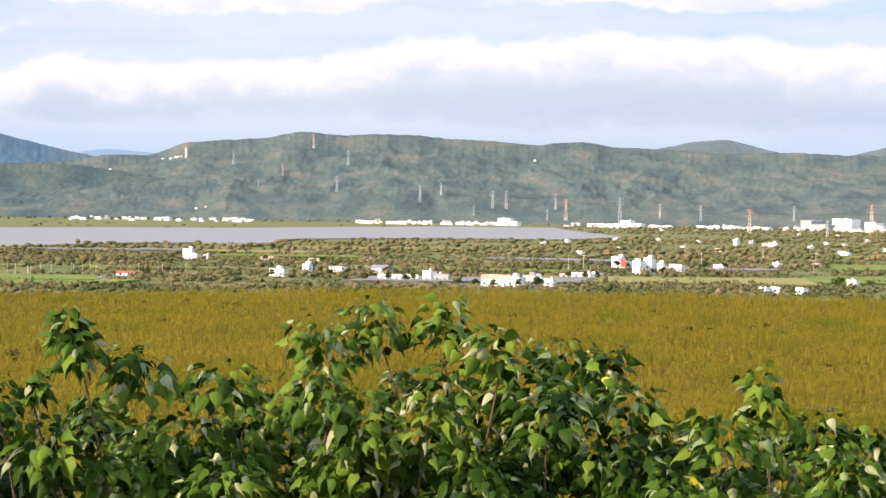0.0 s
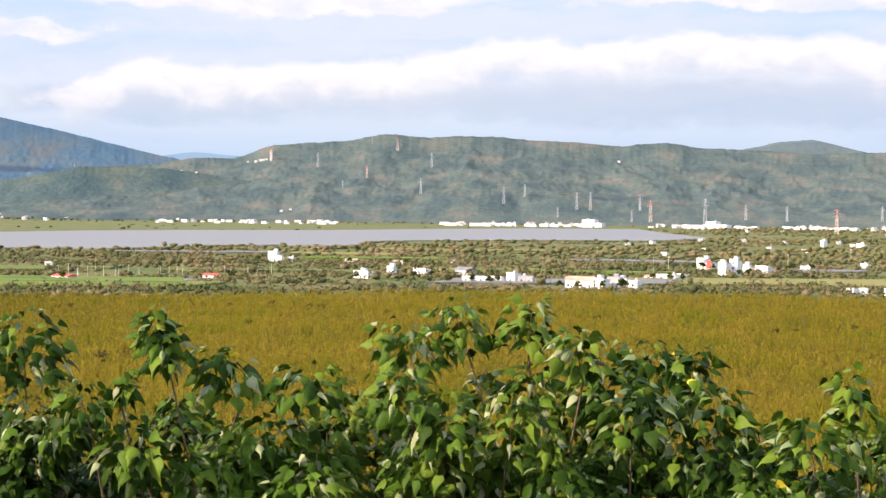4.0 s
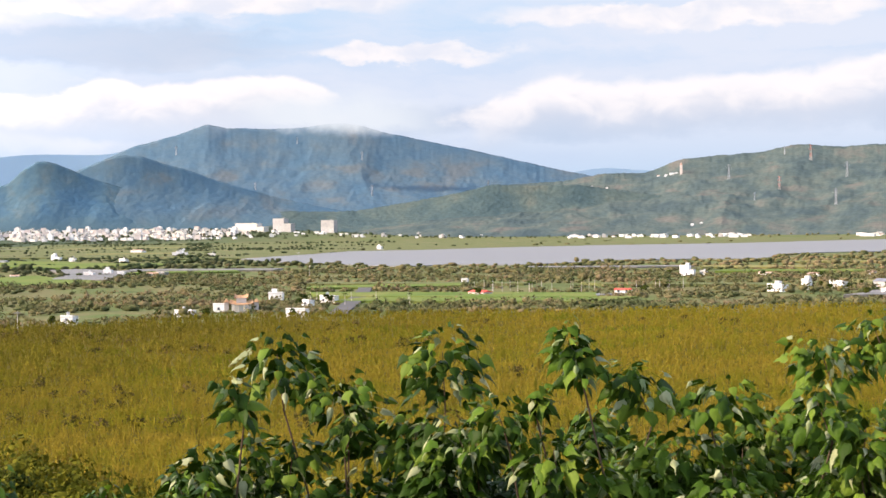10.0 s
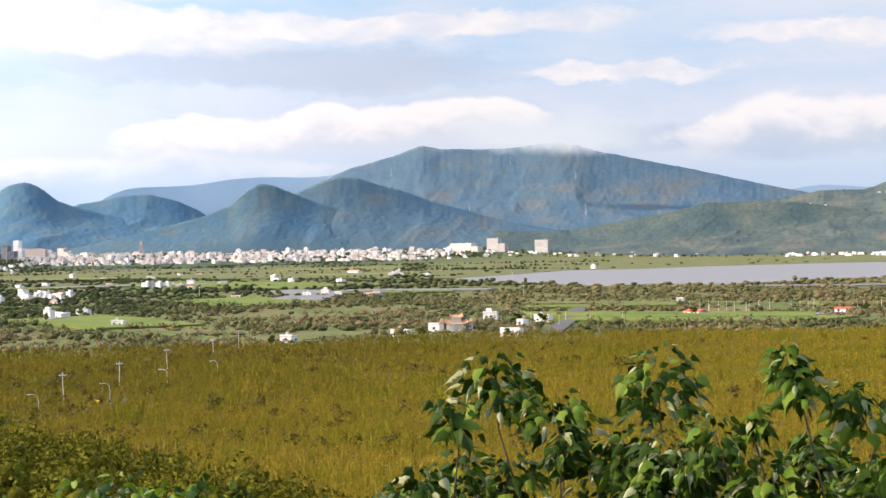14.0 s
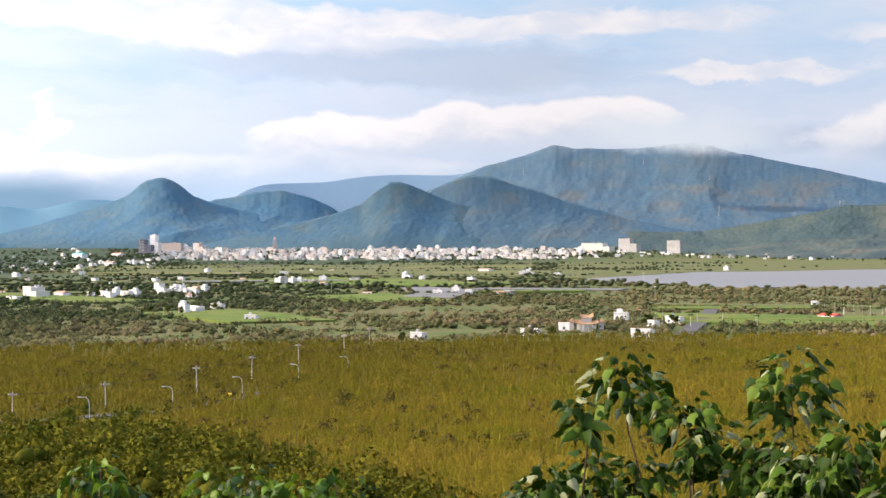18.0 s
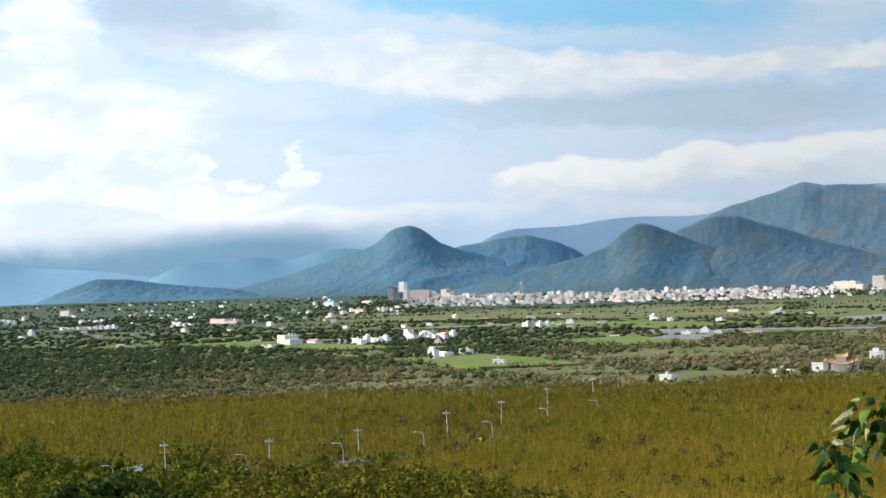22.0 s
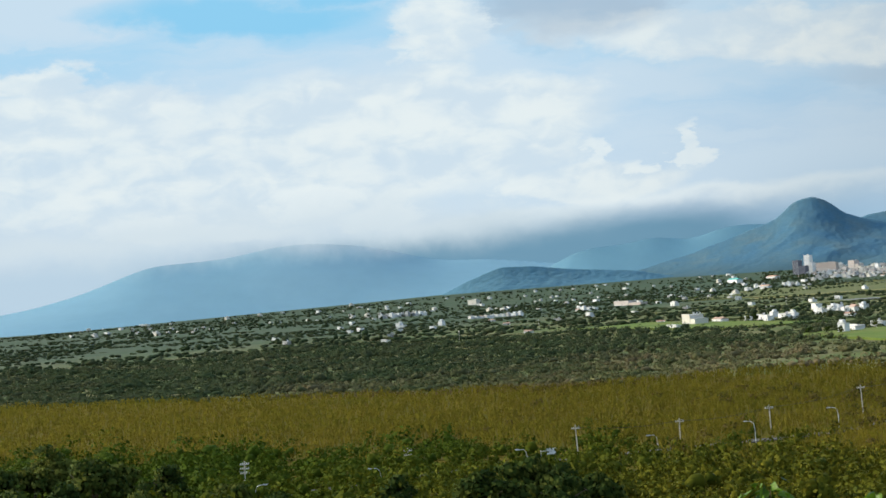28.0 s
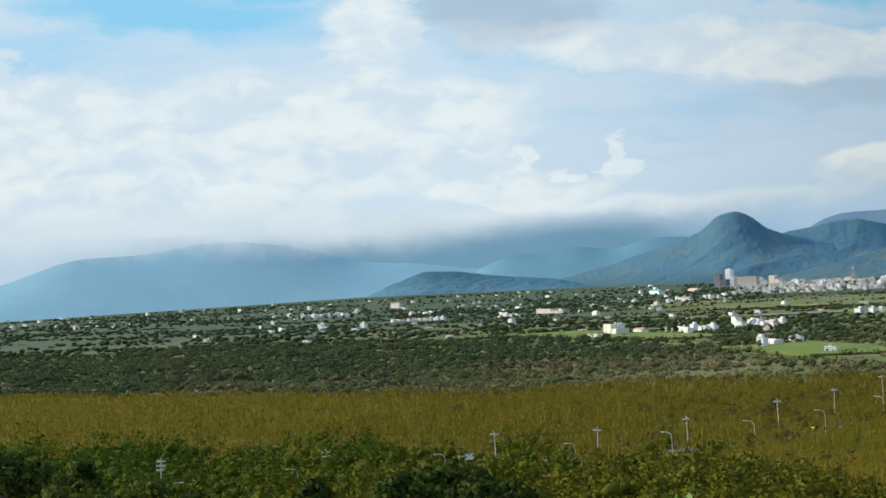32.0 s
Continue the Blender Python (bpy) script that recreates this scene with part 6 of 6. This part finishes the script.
# ---- houses on the ridge ----
for az, el, kind in ((-9.3, 1.24, 6), (-9.05, 1.26, 0), (-8.85, 1.27, 5), (-8.7, 1.3, 2), (-12.2, 0.9, 2), (-11.9, 0.92, 0), (-11.5, 0.88, 2), (-11.0, 0.86, 2), (-14.2, 0.35, 2), (-13.9, 0.33, 0), (-13.5, 0.3, 2), (3.0, 1.4, 2), (-7.9, -0.35, 2), (-8.2, -0.4, 0)):
    p, d = on_hill("ridge", az, el)
    place(kind, az, d, p.z, 0)
spire, d = on_hill("ridge", -8.55, 1.3)
church = tagged(new("church_tower"), "narrow pinkish tower beside the white ridge houses", "tower")
church.location = spire
part("shaft", boxes((-3, 3, -3, 3, -4, 24)), M_PINK, church)
bm = bmesh.new()
tube(bm, [(0, 0, 24), (0, 0, 31)], [4.2, 0.2], 6)
part("roof", bm, M_RUSTROOF, church)

for k, house in enumerate(TOWN):
    if k not in used:
        place(k, -24.0 - k * 0.7, 3690, None, 0)

# ---- big trees on the lower slope ----


def tree(x, y, high, wide, seed, label):
    rng = np.random.default_rng(seed)
    base = height_at(x, y)
    thing = tagged(new("tree"), label, "tree", group="trees on the lower slope")
    thing.location = (x, y, base)
    bm = bmesh.new()
    tube(bm, [(0, 0, -1), (0.2, 0, high * 0.25), (0.1, 0.2, high * 0.5), (0, 0, high * 0.8)], [0.5, 0.36, 0.24, 0.08], 7)
    for k in range(6):
        a = k * 1.05 + rng.uniform(-0.3, 0.3)
        z0 = high * rng.uniform(0.25, 0.5)
        tube(bm, [(0.1, 0.1, z0), (math.cos(a) * wide * 0.45, math.sin(a) * wide * 0.45, z0 + high * 0.18), (math.cos(a) * wide * 0.8, math.sin(a) * wide * 0.8, z0 + high * 0.27)], [0.2, 0.12, 0.04], 5)
    part("trunk", bm, M_BARK, thing)
    n = 22
    a, d = rng.uniform(0, 2 * np.pi, n), np.sqrt(rng.uniform(0, 1, n)) * wide * 0.72
    cx, cy = np.cos(a) * d, np.sin(a) * d
    cz = high * (0.12 + 0.62 * (1 - (d / wide) ** 2)) * rng.uniform(0.55, 1.05, n)
    lump = wide * rng.uniform(0.28, 0.45, n)
    me = leafy("crown", tufts(cx, cy, cz, lump, lump * 1.4, 110, 0.30, rng), M_CROWN)
    part("crown", me, None, thing)


TREES = [(-60.6, 410, 13), (-62.4, 370, 12), (-63.9, 360, 13), (-59.2, 400, 12), (-66, 380, 14), (-58.6, 350, 9), (-62.8, 440, 15), (-57, 380, 9), (-65.2, 430, 14), (-47.8, 300, 9), (-46.5, 345, 12), (-61.5, 395, 14.5), (-63.3, 420, 14), (-59.8, 360, 11), (-64.8, 400, 15), (-57.8, 330, 8), (-48.6, 322, 12.5), (-47.2, 330, 14), (-46.0, 318, 11.5), (-45.0, 335, 10), (-49.8, 310, 9), (-54.0, 300, 7), (-36.8, 262, 7.5), (-38.0, 270, 7.0), (-55.6, 352, 9), (-51.6, 360, 9), (-43.2, 300, 7), (-30.5, 296, 5.5), (-41.2, 285, 6.5)]
for k, (az, r, high) in enumerate(TREES):
    tree(math.sin(radians(az)) * r, math.cos(radians(az)) * r, high, high * (0.5 + 0.07 * (k % 3)), 100 + k, "broad dark green tree standing in the thicket")


# ---- single trees, palms and poles of the plain ----


def small_tree(seed, high, wide):
    rng = np.random.default_rng(seed)
    thing = tagged(new("tree"), "rounded leafy tree among the plain's houses", "tree", group="trees among the houses")
    part("trunk", tube(bmesh.new(), [(0, 0, -1), (0.1, 0, high * 0.3), (0, 0.1, high * 0.7)], [0.26, 0.18, 0.06], 5), M_BARK, thing)
    n = 7
    a, d = rng.uniform(0, 2 * np.pi, n), np.sqrt(rng.uniform(0, 1, n)) * wide * 0.6
    cz = high * rng.uniform(0.22, 0.6, n)
    lump = wide * rng.uniform(0.4, 0.6, n)
    part("crown", leafy("crown", tufts(np.cos(a) * d, np.sin(a) * d, cz, lump, lump * 1.4, 46, 0.3, rng), M_CROWN), None, thing)
    return thing


def palm(seed, high):
    rng = random.Random(seed)
    thing = tagged(new("palm_tree"), "slim betel palm with a pale trunk and drooping fronds", "palm", group="palms by the field")
    part("trunk", tube(bmesh.new(), [(0, 0, -1), (0.1, 0, high * 0.5), (0, 0, high)], [0.17, 0.13, 0.1], 6), M_CONCRETE, thing)
    for k in range(9):
        a = k * 0.7 + rng.uniform(-0.2, 0.2)
        out = Vector((math.cos(a), math.sin(a), 0))
        bm = bmesh.new()
        side = Vector((-out.y, out.x, 0)) * 0.28
        spine = [Vector((0, 0, high)) + out * (u * 2.1) + Vector((0, 0, 0.9 * u - 1.9 * u * u)) for u in (0, 0.25, 0.5, 0.75, 1.0)]
        rows = []
        for p, w in zip(spine, (0.2, 0.9, 1.0, 0.7, 0.1)):
            rows.append((bm.verts.new(p - side * w - Vector((0, 0, 0.2 * w))), bm.verts.new(p), bm.verts.new(p + side * w - Vector((0, 0, 0.2 * w)))))
        for r0, r1 in zip(rows, rows[1:]):
            bm.faces.new((r0[0], r0[1], r1[1], r1[0]))
            bm.faces.new((r0[1], r0[2], r1[2], r1[1]))
        part("frond", bm, M_CROWN, thing)
    return thing


plain_rng = random.Random(9)
seeds = [small_tree(40, 6.5, 2.8), small_tree(41, 5.0, 2.6), small_tree(42, 8.0, 3.0)]
spare = list(seeds)
for k in range(110):
    hx, hy = PIECES[plain_rng.randrange(len(PIECES))][:2]
    r = math.hypot(hx, hy)
    if r > 1500:
        continue
    x, y = hx + plain_rng.uniform(-16, 16), hy + plain_rng.uniform(-20, -5)
    if any(abs(x - p[0]) < p[2] * 0.6 + 2 and abs(y - p[1]) < 7 for p in PIECES):
        continue
    m = pose(x, y, height_at(x, y) - 0.2, 0, 0, plain_rng.uniform(0, 360))
    if spare:
        spare.pop().matrix_basis = m
    else:
        copy_thing(plain_rng.choice(seeds), m)
first_palm = palm(3, 8.5)
for k in range(34):
    az = plain_rng.uniform(-15.5, -8.5) if k < 26 else plain_rng.uniform(-21, -17)
    r = plain_rng.uniform(1040, 1110) if k < 26 else plain_rng.uniform(900, 1000)
    m = pose(math.sin(radians(az)) * r, math.cos(radians(az)) * r, plain_rng.uniform(-1.5, 0), 0, plain_rng.uniform(-3, 3), plain_rng.uniform(0, 360))
    if k == 0:
        first_palm.matrix_basis = m
    else:
        copy_thing(first_palm, m)
for k in range(16):
    az = plain_rng.uniform(-3, 14) if k < 10 else plain_rng.uniform(-50, -20)
    r = plain_rng.uniform(1250, 1900)
    copy_thing(first_pole, pose(math.sin(radians(az)) * r, math.cos(radians(az)) * r, 0.5, 0, 0, plain_rng.uniform(0, 180)))

# ---- dry reeds along the far edge of the scrub ----
M_REED = material("dry_reed", [(0.16, 0.12, 0.06), (0.22, 0.165, 0.085), (0.12, 0.09, 0.045)], 10.0, 0.9, 6.0, island=0.3, gloss=0.05, clear=0.3)
reed_rng = np.random.default_rng(61)
reed_az = reed_rng.uniform(-54.5, -40.5, 1500)
reed_r = np.interp(reed_az, EDGE_AZ, EDGE_R) + reed_rng.uniform(2, 26, 1500)
reed_x, reed_y = reed_r * np.sin(np.radians(reed_az)), reed_r * np.cos(np.radians(reed_az))
stuff("reeds", plumes(reed_x, reed_y, ground_height(reed_x, reed_y) - 0.2, 0.6 + 5.6 * np.clip(fractal(reed_az * 1.7, reed_r / 9, 5, 3) - 0.3, 0, 1), 6, 0.9, 0.07, reed_rng), M_REED, "strip of tall dry tan reeds", "reeds")
